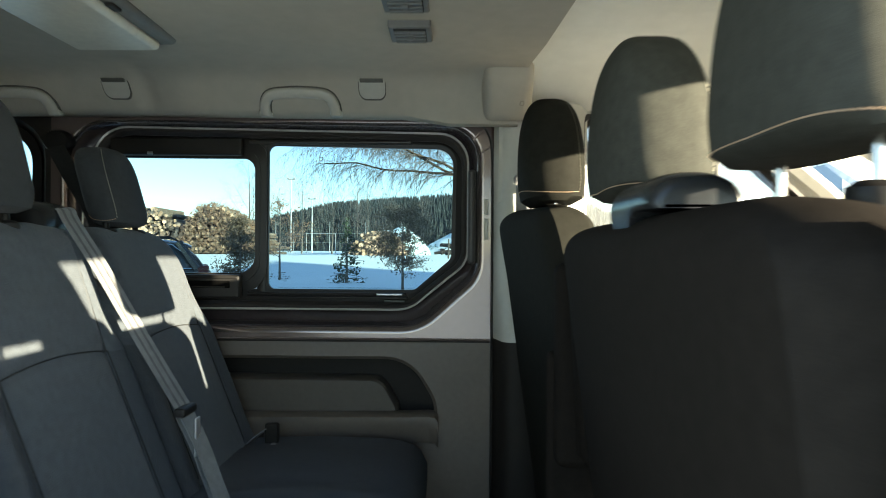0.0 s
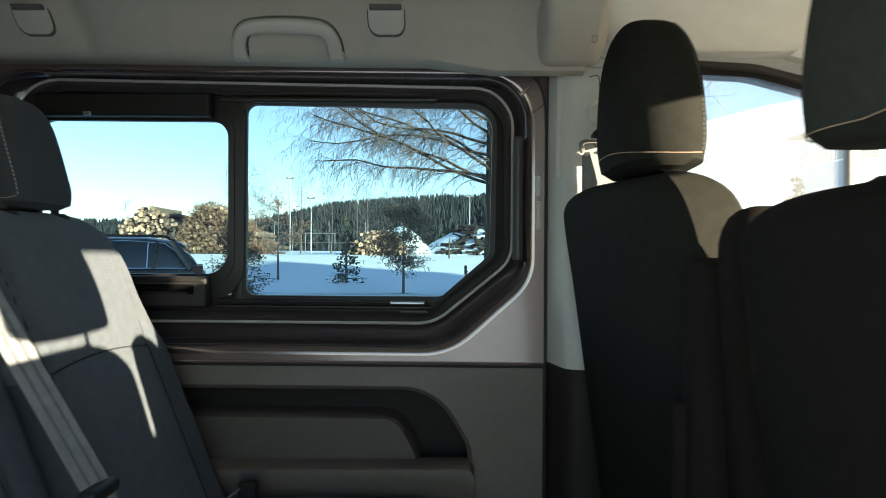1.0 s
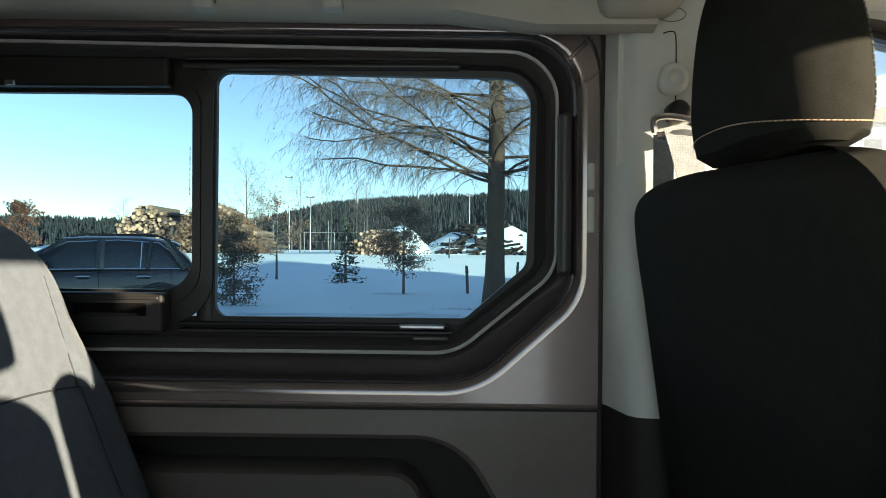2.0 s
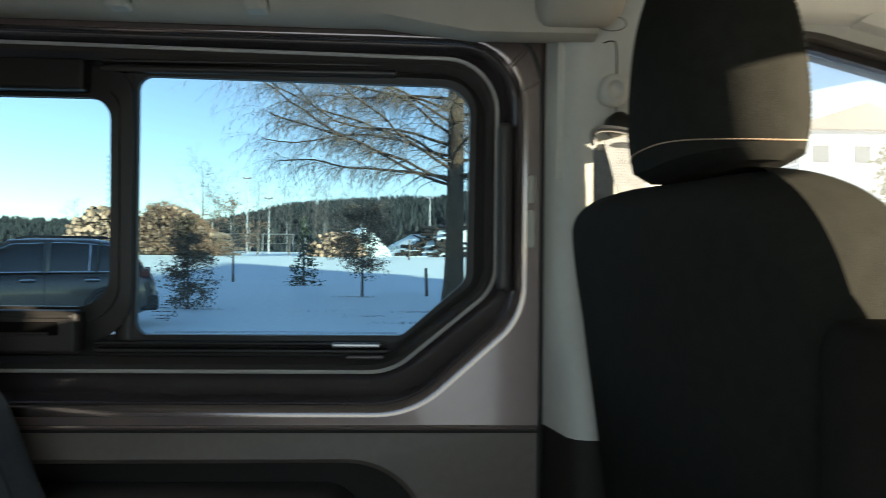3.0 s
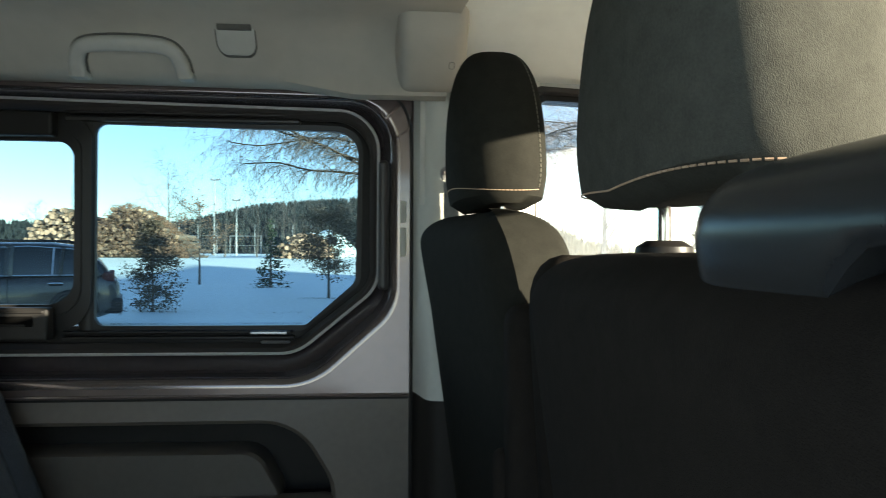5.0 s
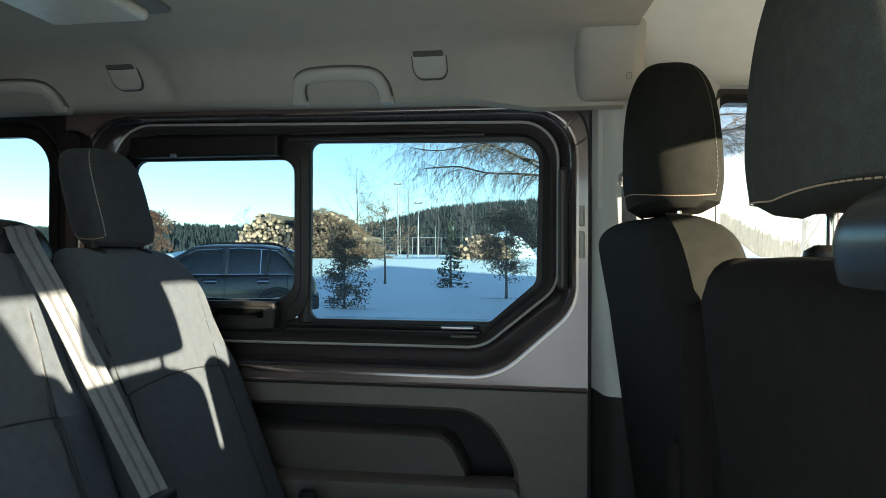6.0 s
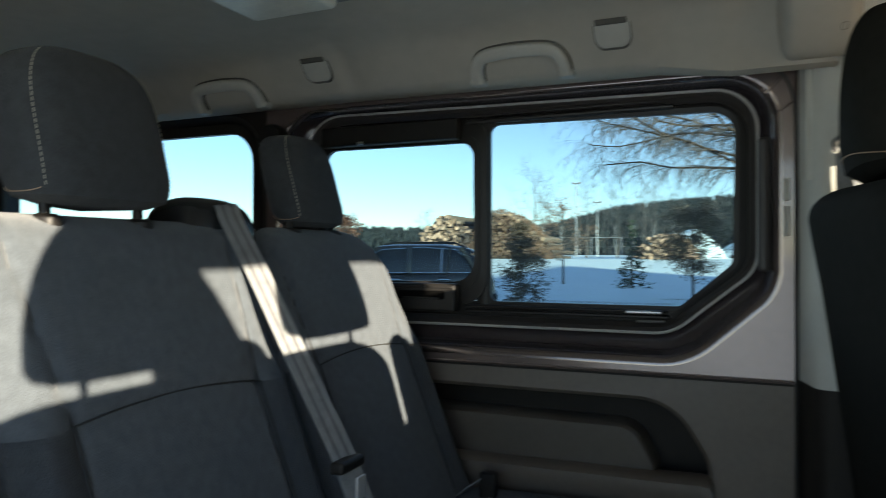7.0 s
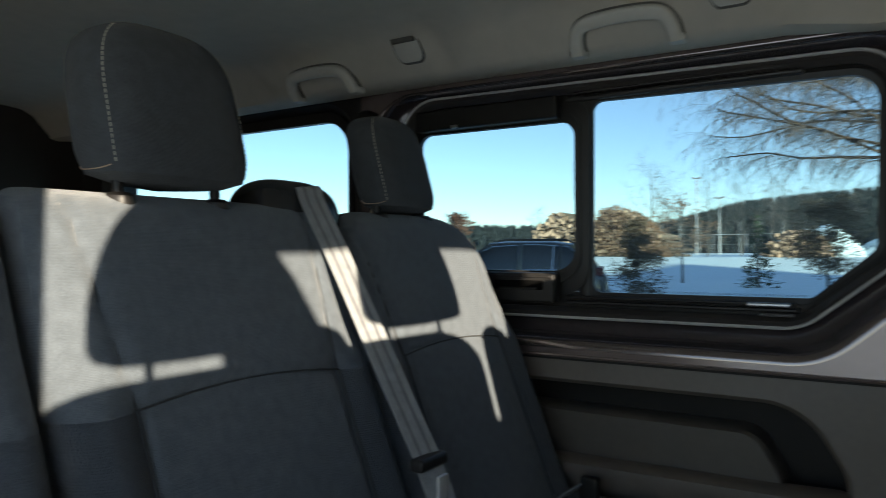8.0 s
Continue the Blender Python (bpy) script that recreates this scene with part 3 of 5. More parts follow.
def liner_row(x):
    s = max(0., min(1., (x + .02) / .14))            # drops to the front end box
    u = (.012 + .007 * max(0., min(1., (-x - .1) / .6))) * (1 - s)   # rises towards the rear
    d = -.011 * (1 - field(x))
    row = [(x, YL - .012, 1.170 - .004 * s + u), (x, YL - .07, 1.163 - .010 * s + u), (x, YL - .098, 1.166 - .012 * s + u), (x, YL - .112, 1.180 - .010 * s + u * .7), (x, YL - .135, 1.215 - .006 * s),
            (x, YL - .165, 1.248), (x, YL - .20, 1.268), (x, YL - .26, 1.278), (x, YL - .40, 1.284), (x, .76, 1.296), (x, .3, 1.290),
            (x, .12, 1.278), (x, .02, 1.24), (x, YR, 1.19), (x, YR, 1.335), (x, YL + .05, 1.335)]
    press = (0, 0, .4, .9, 1, 1, .8, .3)
    bow = .075 * max(0., (x - .2) / .1)
    return [(px + bow * min(1., max(0., (1.50 - y) / .60)), y - d * k, z - d * k * .8) for (px, y, z), k in zip(row, press + (0,) * (len(row) - len(press)))]


b = loft([liner_row(x) for x in (-2.36, -1.30, -1.27, -1.25, -1.23, -1.20, -.90, -.74, -.725, -.71, -.695, -.68, -.665, -.65, -.6, -.3, -.12, -.05, -.035, -.02, -.005, .01, .03, .05, .12, .20, .27, .300)])
ceiling = solo("ceiling", b, LINER, "grey fabric rear headliner with rounded shoulders", kind="structure")
# end box of the headliner above the pillar
b = bmesh.new()
for k, (x, d) in enumerate((.2 + (x - .15) * .78, d + .010) for x, d in ((.150, .060), (.158, .022), (.166, .008), (.175, .002), (.186, 0), (.250, 0), (.285, .001), (.302, .006), (.313, .016), (.320, .034))):
    g = d * .7
    ring = [(YL - .02, 1.172 + d), (YL - .085, 1.156 + d), (YL - .105, 1.1535 + d), (YL - .120, 1.1535 + d), (YL - .133, 1.158 + d), (YL - .146, 1.166 + d), (YL - .205 + g, 1.207 + d), (YL - .219 + g, 1.220 + d), (YL - .228 + g, 1.236 + d), (YL - .231 + g, 1.30), (YL - .02, 1.30)]
    row = [b.verts.new((x, y, z)) for y, z in ring]
    if k:
        for i in range(len(row)):
            b.faces.new((last_row[i], last_row[(i + 1) % len(row)], row[(i + 1) % len(row)], row[i]))
    else:
        b.faces.new(row[::-1])
    last_row = row
b.faces.new(last_row)
part("end_box", b, LINER, ceiling)
b = tube([(.303 + .005 * sup(k * math.pi / 16, 3.2)[0], YL - .1765 + .0065 * sup(k * math.pi / 16, 3.2)[1], 1.1955 - .0045 * sup(k * math.pi / 16, 3.2)[1]) for k in range(33)], .0006, 5)
part("embossed_line", b, VENTGREY, ceiling)
# front headliner, in a paler copy of the liner for the light on it
def front_row(x, k):
    return [(x, YL - .004 - k * .2, 1.205 - k * .9), (x, YL - .03 - k * .2, 1.212 - k * .85), (x, YL - .09 - k * .2, 1.245 - k * .7), (x, YL - .17 - k * .1, 1.283 - k * .5), (x, YL - .30, 1.310 - k * .25),
            (x, YL - .5, 1.322 - k * .1), (x, .77, 1.326), (x, .40, 1.322 - k * .1), (x, .18, 1.305 - k * .25), (x, .08, 1.27 - k * .5), (x, YR, 1.205 - k * .9),
            (x, YR, 1.36), (x, YL + .06, 1.36)]
b = loft([front_row(x, k) for x, k in ((.296, 0), (.45, .0), (.60, .002), (.72, .004), (.82, .012), (.90, .024), (.96, .034))])
solo("ceiling_front", b, LINERLIT, "front headliner curving down to the door, coloured pale as if lit", kind="structure")
solo("roof", loft([[(x, YL + .12, 1.34), (x, YL + .02, 1.385 + k), (x, 1.2, 1.40 + k), (x, .77, 1.41 + k), (x, .3, 1.40 + k), (x, YR - .02, 1.385 + k), (x, YR - .09, 1.34)]
                   for x, k in ((-2.42, -.03), (-2.2, 0), (.6, 0), (.98, -.03))], closed=False), PAINT, "taupe steel roof skin", kind="structure")

# ---- front of the cabin ----
for side, tag in ((1, "left"), (-1, "right")):
    xr = .50 if side > 0 else .42
    DOOR_WIN = outline([(xr, 1.172, .02), (.66, 1.164, .22), (.92, 1.096, .25), (1.20, .846, .03), (xr, .80, .03)])
    DOOR_RUB = outline([(xr - .015, 1.200, .02), (.666, 1.190, .24), (.943, 1.119, .27), (1.250, .836, .03), (xr - .015, .785, .03)])
    DOOR_ALL = outline([(xr - .03, 1.225, .02), (.68, 1.222, .25), (.98, 1.150, .28), (1.36, .80, .03), (xr - .03, FLOOR, .03)])

    def at(y, side=side):
        return y if side > 0 else YR + YL - y
    door = thing("door_1" if side > 0 else "door_2", "pale-trimmed front door with black-edged dusty glass", "door", (.8, at(YL), .4), kind="structure")
    part("door_trim", sheet([(DOOR_ALL, at(YL - .012)), (DOOR_RUB, at(YL - .018)), (DOOR_RUB, at(YL + .02)), (DOOR_ALL, at(YL + .07))]), TRIM, door)
    part("window_seal", sheet([(DOOR_RUB, at(YL + .02)), (DOOR_RUB, at(YL - .024)), ([p * .55 + q * .45 for p, q in zip(DOOR_RUB, DOOR_WIN)], at(YL - .030)), ([p * .45 + q * .55 for p, q in zip(DOOR_RUB, DOOR_WIN)], at(YL - .012)), (DOOR_WIN, at(YL - .016)), (DOOR_WIN, at(YL + .03))]), SEALRUBBER, door)
    pane = part("pane", fill(DOOR_WIN, at(YL + .0), .004), GLASSF, door)
    pane.visible_shadow = False
    y0, y1 = sorted((at(YL - .010), at(YL + .012)))
    # Grey tone puts glare from outside into the bar's colour.
    part("divider", rbox(.862, .875, y0, y1, .80, 1.112, .004), DIVIDER, door, "slim window divider bar greyed for glare")
    part("armrest", rbox(.5, 1.1, *sorted((at(YL - .09), at(YL - .01))), .50, .57, .02, 3), PANELDARK, door)
    # windscreen pillar trim, in the pale liner colour to look sunlit
    b = loft([[(x + dx, at(y), z + dz) for dx, y, dz in ((-.016, YL - .004, -.016), (-.010, YL - .034, -.010), (.008, YL - .048, .004), (.028, YL - .036, .018), (.034, YL + .01, .024))]
              for x, y_, z in ((.74, 0, 1.215), (.86, 0, 1.180), (1.0, 0, 1.105), (1.14, 0, .99), (1.30, 0, .845), (1.45, 0, .70))], closed=False)
    solo("windscreen_pillar_" + tag, b, LINERLIT, "windscreen pillar trim coloured pale as if lit", kind="structure")
# Drop near y .66 is added, unseen, to keep sun off the catch.
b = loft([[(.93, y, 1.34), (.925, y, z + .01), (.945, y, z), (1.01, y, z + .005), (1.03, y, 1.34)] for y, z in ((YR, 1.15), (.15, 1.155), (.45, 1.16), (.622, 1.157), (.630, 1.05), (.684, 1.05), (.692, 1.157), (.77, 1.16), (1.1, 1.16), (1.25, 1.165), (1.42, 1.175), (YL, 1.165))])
solo("windscreen_header", b, LINERLIT, "windscreen header trim coloured pale, with an added drop that blocks sun", kind="structure")
WS_T, WS_B = (1.0, 1.18), (1.62, .72)
b = loft([[(WS_T[0], YR + .02, WS_T[1]), (WS_T[0] + .06, .77, WS_T[1] + .01), (WS_T[0], YL - .02, WS_T[1])], [(WS_B[0], YR + .0, WS_B[1]), (WS_B[0] + .14, .77, WS_B[1]), (WS_B[0], YL, WS_B[1])]], closed=False)
screen = solo("windscreen", b, GLASSW, "raked windscreen glass made milky to spread light", kind="structure")
screen.visible_shadow = False
b = loft([[(x, y, z) for x, z in ((1.05, .30), (1.02, .62), (1.05, .78), (1.12, .84), (1.35, .82), (1.66, .735), (1.68, .3))] for y in (YR, .25, .9, 1.05, 1.4, YL - .01)])
solo("dashboard", b, PANEL, "dark grey grained plastic dashboard top", kind="structure")
b = loft([[(1.10, y, .80), (1.09, y, .80 + h), (1.16, y, .82 + h), (1.28, y, .80)] for y, h in ((1.02, .01), (1.06, .055), (1.24, .065), (1.40, .055), (1.44, .01))])
solo("instrument_hood", b, PANELDARK, "charcoal instrument hood on the dashboard", "hood", kind="structure")
solo("bonnet", loft([[(1.60, y, .70), (2.0, y, .62), (2.32, y, .40), (2.36, y, .0), (2.3, y, -.3), (1.5, y, -.3)] for y in (YR - .1, .2, 1.3, YS)]), PAINT, "taupe van bonnet", kind="structure")
for y in (1.02, .05):
    visor = thing("sun_visor", "pale grey folded sun visor under the headliner", "sun visor", (.87, y + .2, 1.258), group="sun visors")
    b = loft([[(.800 + u, y0, 1.304 - u * .42 + d) for u, d in ((0, .004), (.006, -.006), (.12, -.010), (.165, -.006), (.172, .004), (.16, .010), (.01, .012))] for y0 in (y, y + .006, y + .40, y + .406)])
    part("flap", b, LINERLIT, visor)
    part("hinge_bar", tube([(.807, y - .02, 1.304), (.807, y + .43, 1.304)], .006, 8), TRIM, visor)

# ---- fittings under the roof ----
def on_slope(z):
    return YL - float(np.interp(z, (1.166, 1.18, 1.215, 1.248, 1.268), (.098, .112, .135, .165, .20)))


def grab_handle(x):
    """Moulded bow against the headliner, with a dark strip for the shaded gap round it."""
    e = thing("grab_handle", "pale grey moulded plastic grab handle above the window", "grab handle", (x, on_slope(1.2), 1.2), group="grab handles")
    pts = curve([(x + s * u, on_slope(z) - d, z) for s, u, z, d in ((-1, .095, 1.178, .006), (-1, .091, 1.202, .010), (-1, .074, 1.220, .013), (-1, .03, 1.225, .014),
                 (1, .03, 1.225, .014), (1, .074, 1.220, .013), (1, .091, 1.202, .010), (1, .095, 1.178, .006))], 6)
    def bow(width, deep, sink):
        rings = []
        for i, p in enumerate(pts):
            d = (pts[min(i + 1, len(pts) - 1)] - pts[max(i - 1, 0)]).normalized()
            out = Vector((0, -.80, -.6))
            w = d.cross(out).normalized()
            rings.append([p + out * -sink + w * width * sup(q, 3)[0] + out * deep * sup(q, 3)[1] for q in (2 * math.pi * j / 16 for j in range(16))])
        return loft(rings)
    part("bow", bow(.0135, .010, 0), GRIPGREY, e)
    part("gap_strip", bow(.0162, .006, .010), GAPSHADE, e, "dark strip for the shaded gap round the handle")
    for s in (-1, 1):
        part("foot", rbox(x + s * .096 - .016, x + s * .096 + .016, on_slope(1.180) - .012, on_slope(1.180) + .02, 1.172, 1.188, .006, 3), GRIPGREY, e)


for x in (-.285, -1.05):
    grab_handle(x)


def coat_hook(x):
    z = 1.234
    y = on_slope(z) - .002
    e = thing("coat_hook", "folded grey plastic coat hook flap", "coat hook", (x, y, z), group="coat hooks")
    o = outline([(x - .034, z + .020, .004), (x + .034, z + .020, .004), (x + .034, z - .020, .018), (x - .034, z - .020, .018)])
    o2 = [Vector((x + (p.x - x) * 1.06, z + (p.y - z) * 1.12)) for p in o]
    def lean(bm):
        for v in bm.verts:
            v.co.y += -(v.co.z - z) * .82
        return bm
    part("flap", lean(sheet([(o, y + .01), (o, y - .004), ([Vector((x + (p.x - x) * .9, z + (p.y - z) * .9)) for p in o], y - .006)], cap=True)), GRIPGREY, e)
    # Dark rim and top bar draw the shaded gap round the flap.
    part("surround", lean(sheet([(o2, y + .01), (o2, y - .003), (o, y - .002), (o, y + .01)])), GAPSHADE, e, "thin dark line for the shaded gap")
    part("gap_bar", lean(rbox(x - .030, x + .030, y - .013, y + .004, z + .0155, z + .0235, .001)), GAPSHADE, e)


for x in (-.088, -.765):
    coat_hook(x)


def roof_vent(x, y, z):
    e = thing("roof_vent", "grey square roof air vent with slats", "air vent", (x, y, z), group="roof air vents")
    b = rbox(x - .045, x + .045, y - .055, y + .055, z - .006, z + .02, .004)
    part("frame", b, VENTGREY, e)
    part("well", rbox(x - .034, x + .034, y - .044, y + .044, z - .0085, z - .004, .001), PANELDARK, e)
    for i in range(4):
        yy = y - .033 + i * .022
        part("slat", rbox(x - .033, x + .033, yy - .005, yy + .005, z - .012, z - .006, .001), VENTGREY, e)
    part("knob", rbox(x - .008, x + .008, y - .008, y + .008, z - .016, z - .008, .003), VENTGREY, e)


roof_vent(.035, 1.10, 1.279)
roof_vent(.035, .93, 1.288)
e = thing("dome_lamp", "unlit dome lamp with a pale frosted lens", "ceiling lamp", (-.60, 1.0, 1.28))
part("base", rbox(-.735, -.50, .78, 1.185, 1.274, 1.30, .012, 3), VENTGREY, e)
part("lens", rbox(-.72, -.53, .80, 1.165, 1.256, 1.282, .018, 3), LENS, e)
part("switch", rbox(-.528, -.512, .9, .94, 1.268, 1.28, .003), PANELDARK, e)


# ---- seats ----
def stitches(line, r=.0008, step=.0072, dash=.0047):
    """Thread dashes along a dense line of points."""
    b = bmesh.new()
    run = np.concatenate([[0], np.cumsum([(q - p).length for p, q in zip(line, line[1:])])])
    pts = np.array(line)

    def at_run(s):
        return Vector([float(np.interp(s, run, pts[:, k])) for k in range(3)])
    for i in range(int(run[-1] / step)):
        tube([at_run(i * step), at_run(i * step + dash)], r, 5, bm=b)
    return b


def headrest(parent, yc, xc, z0, z1, w, d, lean=.0, top=2.6, thread=THREAD, posts=.075, seam_at=68, base_z=None, cover=None, start=.40, square=3.4, sag=.005, seam_t=(.115, .05), foot=1., metal=None):
    """Padded headrest on two steel posts; lean moves its top along x."""
    cover = cover or FABRIC
    n, rows, rings, lines = 44, 30, [], {-1: [], 1: []}
    def ring(t):
        z = z0 + (z1 - z0) * t
        up, low = max(0, (t - start) / (1 - start)), max(0, (.22 - t) / .22)
        f = (1 - up ** top) ** (1 / top) * (1 - .10 * foot * low ** 2) * (1 - .25 * foot * max(0, (low - .8) / .2) ** 2)
        g = (1 - up ** (top + 1.2)) ** (1 / (top + 1.2)) * (1 - .28 * (.35 + .65 * foot) * low ** 1.6) * (1 - .3 * max(0, (low - .8) / .2) ** 2)
        return z, xc + lean * (t - .5), max(f, .03) * w / 2, max(g, .05) * d / 2
    def point(t, a):
        z, x, hw, hd = ring(t)
        c, s = sup(a, square)
        z -= sag * max(0, 1 - t / .12) * (1 - abs(s)) * (1 if c < 0 else .2)
        return Vector((x + hd * c, yc + hw * s, z))
    for i in range(rows + 1):
        t = 1 - (1 - i / rows) ** 1.6 if i > rows / 2 else i / rows * (1 - .5 ** 1.6) * 2
        rings.append([point(min(t, .9995), 2 * math.pi * j / n) for j in range(n)])
    pad = part("headrest", loft(rings), cover, parent)
    for s in (-1, 1):
        line = [point(.10 + .86 * i / 160, s * radians(seam_at)) for i in range(161)]
        c = Vector((xc, yc, (z0 + z1) / 2))
        tagged(part("stitching", stitches([p + (p - c).normalized() * .0006 for p in line]), thread, pad, "pale contrast stitching"), kind="stuff")
    back = [point(seam_t[0] + seam_t[1] * math.cos(2 * (a - math.pi)), a) for a in (radians(seam_at + (360 - 2 * seam_at) * i / 200) for i in range(201))]
    c = Vector((xc, yc, z0 + .04))
    tagged(part("stitching", stitches([p + (p - c).normalized() * .0006 for p in back], r=.0008, step=.0058, dash=.0042), THREADRED, pad, "tan contrast stitching"), kind="stuff")
    bz = base_z if base_z is not None else z0 - .03
    for s in (-1, 1):
        part("post", tube([(xc - lean * .5, yc + s * posts, bz - .02), (xc - lean * .4, yc + s * posts, z0 + .03)], .0055 if not metal else .0075, 10), metal or CHROME, pad, "headrest post")
        x, y = xc - lean * .5, yc + s * posts
        part("sleeve", loft([[(x + r * 1.2 * math.cos(a * math.pi / 8), y + r * math.sin(a * math.pi / 8), z) for a in range(16)]
                             for r, z in ((.016, bz - .025), (.020, bz - .002), (.019, bz + .004), (.012, bz + .009))]), BLACK, pad, "black plastic post sleeve")
    return pad


def backrest(parent, yc, w, z0, z1, front, thick, shoulder=(.10, 2.4), seam=.612, bolster=.022, panel=.165, materials=None, tapered=0., name="backrest", square=7, edge=(9, .22)):
    """Padded backrest: front(z) is the x of its sitting face, which looks along +x. Grooves mark the sewn panels."""
    nf, nb, rows = 56, 28, 86
    rings = []
    for i in range(rows + 1):
        t = i / rows
        z = z0 + (z1 - z0) * (1 - (1 - t) ** 1.5)
        up = max(0., (z - (z1 - shoulder[0])) / shoulder[0])
        f = (1 - up ** shoulder[1]) ** (1 / shoulder[1]) if up < 1 else 0.
        hw = w / 2 - (1 - f) * (.16 if shoulder[1] < 3 else .05)
        up2 = max(0., (z - (z1 - .055)) / .055)
        g = (1 - min(up2, 1) ** 2.4) ** (1 / 2.4)
        hd = thick / 2 * max(g, .04)
        xc = front(z) - thick / 2
        ring = []
        for k in range(nf + 1):
            u = -1 + 2 * k / nf
            y = u * hw
            firm = 1 / (1 + math.exp((.735 - z) / .02))      # squarer towards the shoulders
            x = hd * ((1 - abs(u) ** 9) ** .22 * firm + (1 - abs(u) ** edge[0]) ** edge[1] * (1 - firm)) if abs(u) < 1 else 0.
            e = abs(y) / panel
            low = 1 / (1 + math.exp((z - seam - .02) / .018))
            x += bolster * g * low * max(0, min(1, (e - 1) / .25)) * (1 - abs(u) ** 14)
            x += .008 * g * (1 - low) * math.cos(u * 1.4)
            arch = seam + .012 * (1 - (y / panel) ** 2) if abs(y) < panel * 1.02 else -9
            x -= .006 * math.exp(-((z - arch) / .0055) ** 2) * g
            x -= .007 * low * math.exp(-((abs(y) - panel) / .0055) ** 2) * g
            if edge[0] < 9:
                x -= .007 * (1 - low) * math.exp(-((abs(y) - panel - (z - seam) * .12) / .006) ** 2) * g
            x += .0025 * noise.noise(Vector((y * 9, z * 9, yc * 3)))
            ring.append((xc + x, yc + y, z))
        for k in range(1, nb):
            u = 1 - 2 * k / nb
            ring.append((xc - hd * (1 - abs(u) ** square) ** (.25 if square == 7 else .2) + tapered * max(0., .45 - u) / 1.45, yc + u * hw, z))
        rings.append(ring)
    b = loft(rings)
    mats = materials or (FABRIC, MESHCLOTH, BACKCLOTH)
    b.verts.ensure_lookup_table()
    for fc in b.faces:
        c = fc.calc_center_median()
        if fc.normal.x * 0 + c.x < front(c.z) - thick * .5:
            fc.material_index = 2
        elif abs(c.y - yc) > panel and c.z < seam:
            fc.material_index = 1
    back = part(name, b, mats, parent)
    # sewn seams of the sitting face
    def face(y, z):
        return Vector((front(z) - .0005, yc + y, z))
    part("seam", tube([face(panel * u, seam + .012 * (1 - u * u)) for u in np.linspace(-1, 1, 17)], .0014, 6), SEAM, back, "dark sewn seam")
    for s in (-1, 1):
        part("seam", tube([face(s * panel, z) for z in np.linspace(z0 + .05, seam, 9)], .0014, 6), SEAM, back, "dark sewn seam")
        if edge[0] < 9:
            part("seam", tube([face(s * (panel + (z - seam) * .12), z) + Vector((-.003, 0, 0)) for z in np.linspace(seam, z1 - .09, 9)], .0014, 6), SEAM, back, "dark sewn seam")
    return back


def cushion(parent, yc, w, x0, x1, z0, z1, name="cushion"):
    rings, n = [], 40
    for i in range(31):
        t = i / 30
        x = x0 + (x1 - x0) * t
        e = max(0, (t - .80) / .20)
        f = (1 - min(e, 1) ** 2.2) ** (1 / 2.2)
        h = (z1 - z0) / 2
        zc = (z0 + z1) / 2
        ring = []
        for j in range(n):
            c, s = sup(2 * math.pi * j / n, 4.5)
            z = zc + h * s * (.35 + .65 * f if s > 0 else .6 + .4 * f)
            if s > 0:
                z += .018 * s * max(0, abs(c) - .62) / .38 * f - .012 * math.exp(-((abs(c) - .64) / .05) ** 2) * f + .012 * math.sin(t * 3)
            ring.append((x, yc + c * w / 2 * (.93 + .07 * f), z))
        rings.append(ring)
    return part(name, loft(rings), MESHCLOTH, parent)


def belt_housing(parent, y0, y1, x0, x1, z0, z1, lobe=None):
    """Glossy rounded cover of the belt outlet on top of a backrest."""
    prof = [(p.x, p.y) for p in curve([(0, -.25, 0), (-.02, .0, 0), (-.03, .35, 0), (.03, .70, 0), (.18, .93, 0), (.42, 1.02, 0), (.68, .98, 0), (.88, .78, 0), (.99, .4, 0), (1, -.05, 0), (1, -.3, 0)], 4)]
    rings = []
    for i in range(33):
        e = math.sin((i / 32 - .5) * math.pi)
        k = (1 - abs(e) ** (3.2 if lobe is None else 7)) ** .36 if abs(e) < 1 else .0
        y = (y0 + y1) / 2 + (y1 - y0) / 2 * e
        low = -1 if lobe is None else .22 - .5 / (1 + math.exp((lobe - y) / .003))
        rings.append([(x0 + (x1 - x0) * (.5 + (u - .5) * (.70 + .30 * k)), y, z0 + (z1 - z0) * (v * ((.45 if lobe is None else .55) * (1 - k) + k) if v > low else low + (v - low) * .2)) for u, v in prof])
    return part("belt_housing", loft(rings), GLOSSBLACK, parent, "glossy black belt outlet cover")


# rear bench: three places
def rear_face(z):
    return -.42 - (z - .30) * .40


rear_bench = thing("rear_bench", "dark grey cloth bench with sun patches and pale stitching", "seat", (-.5, .8, FLOOR))
for yc, w, sh, edge in ((1.293, .526, (.24, 2.1), (5, .42)), (.795, .506, (.08, 3.2), (6, .34)), (.30, .47, (.10, 3.0), (9, .22))):
    backrest(rear_bench, yc, w, .26, .862, rear_face, .115, shoulder=sh, edge=edge)
    cushion(rear_bench, yc, w - .005, -.50, .06, .13, .295)
headrest(rear_bench, 1.296, -.705, .866, 1.056, .178, .098, lean=-.055, top=3.6, base_z=.852, seam_at=58, cover=RESTCLOTH, metal=BLACK)
headrest(rear_bench, .760, -.695, .874, 1.090, .226, .125, lean=-.055, top=3.4, base_z=.852, seam_at=58, cover=RESTCLOTH, metal=BLACK)
headrest(rear_bench, .28, -.695, .872, 1.092, .27, .12, lean=-.055, top=3.4, base_z=.852, seam_at=58, cover=RESTCLOTH, metal=BLACK)
belt_housing(rear_bench, .928, 1.105, -.765, -.66, .83, .905)
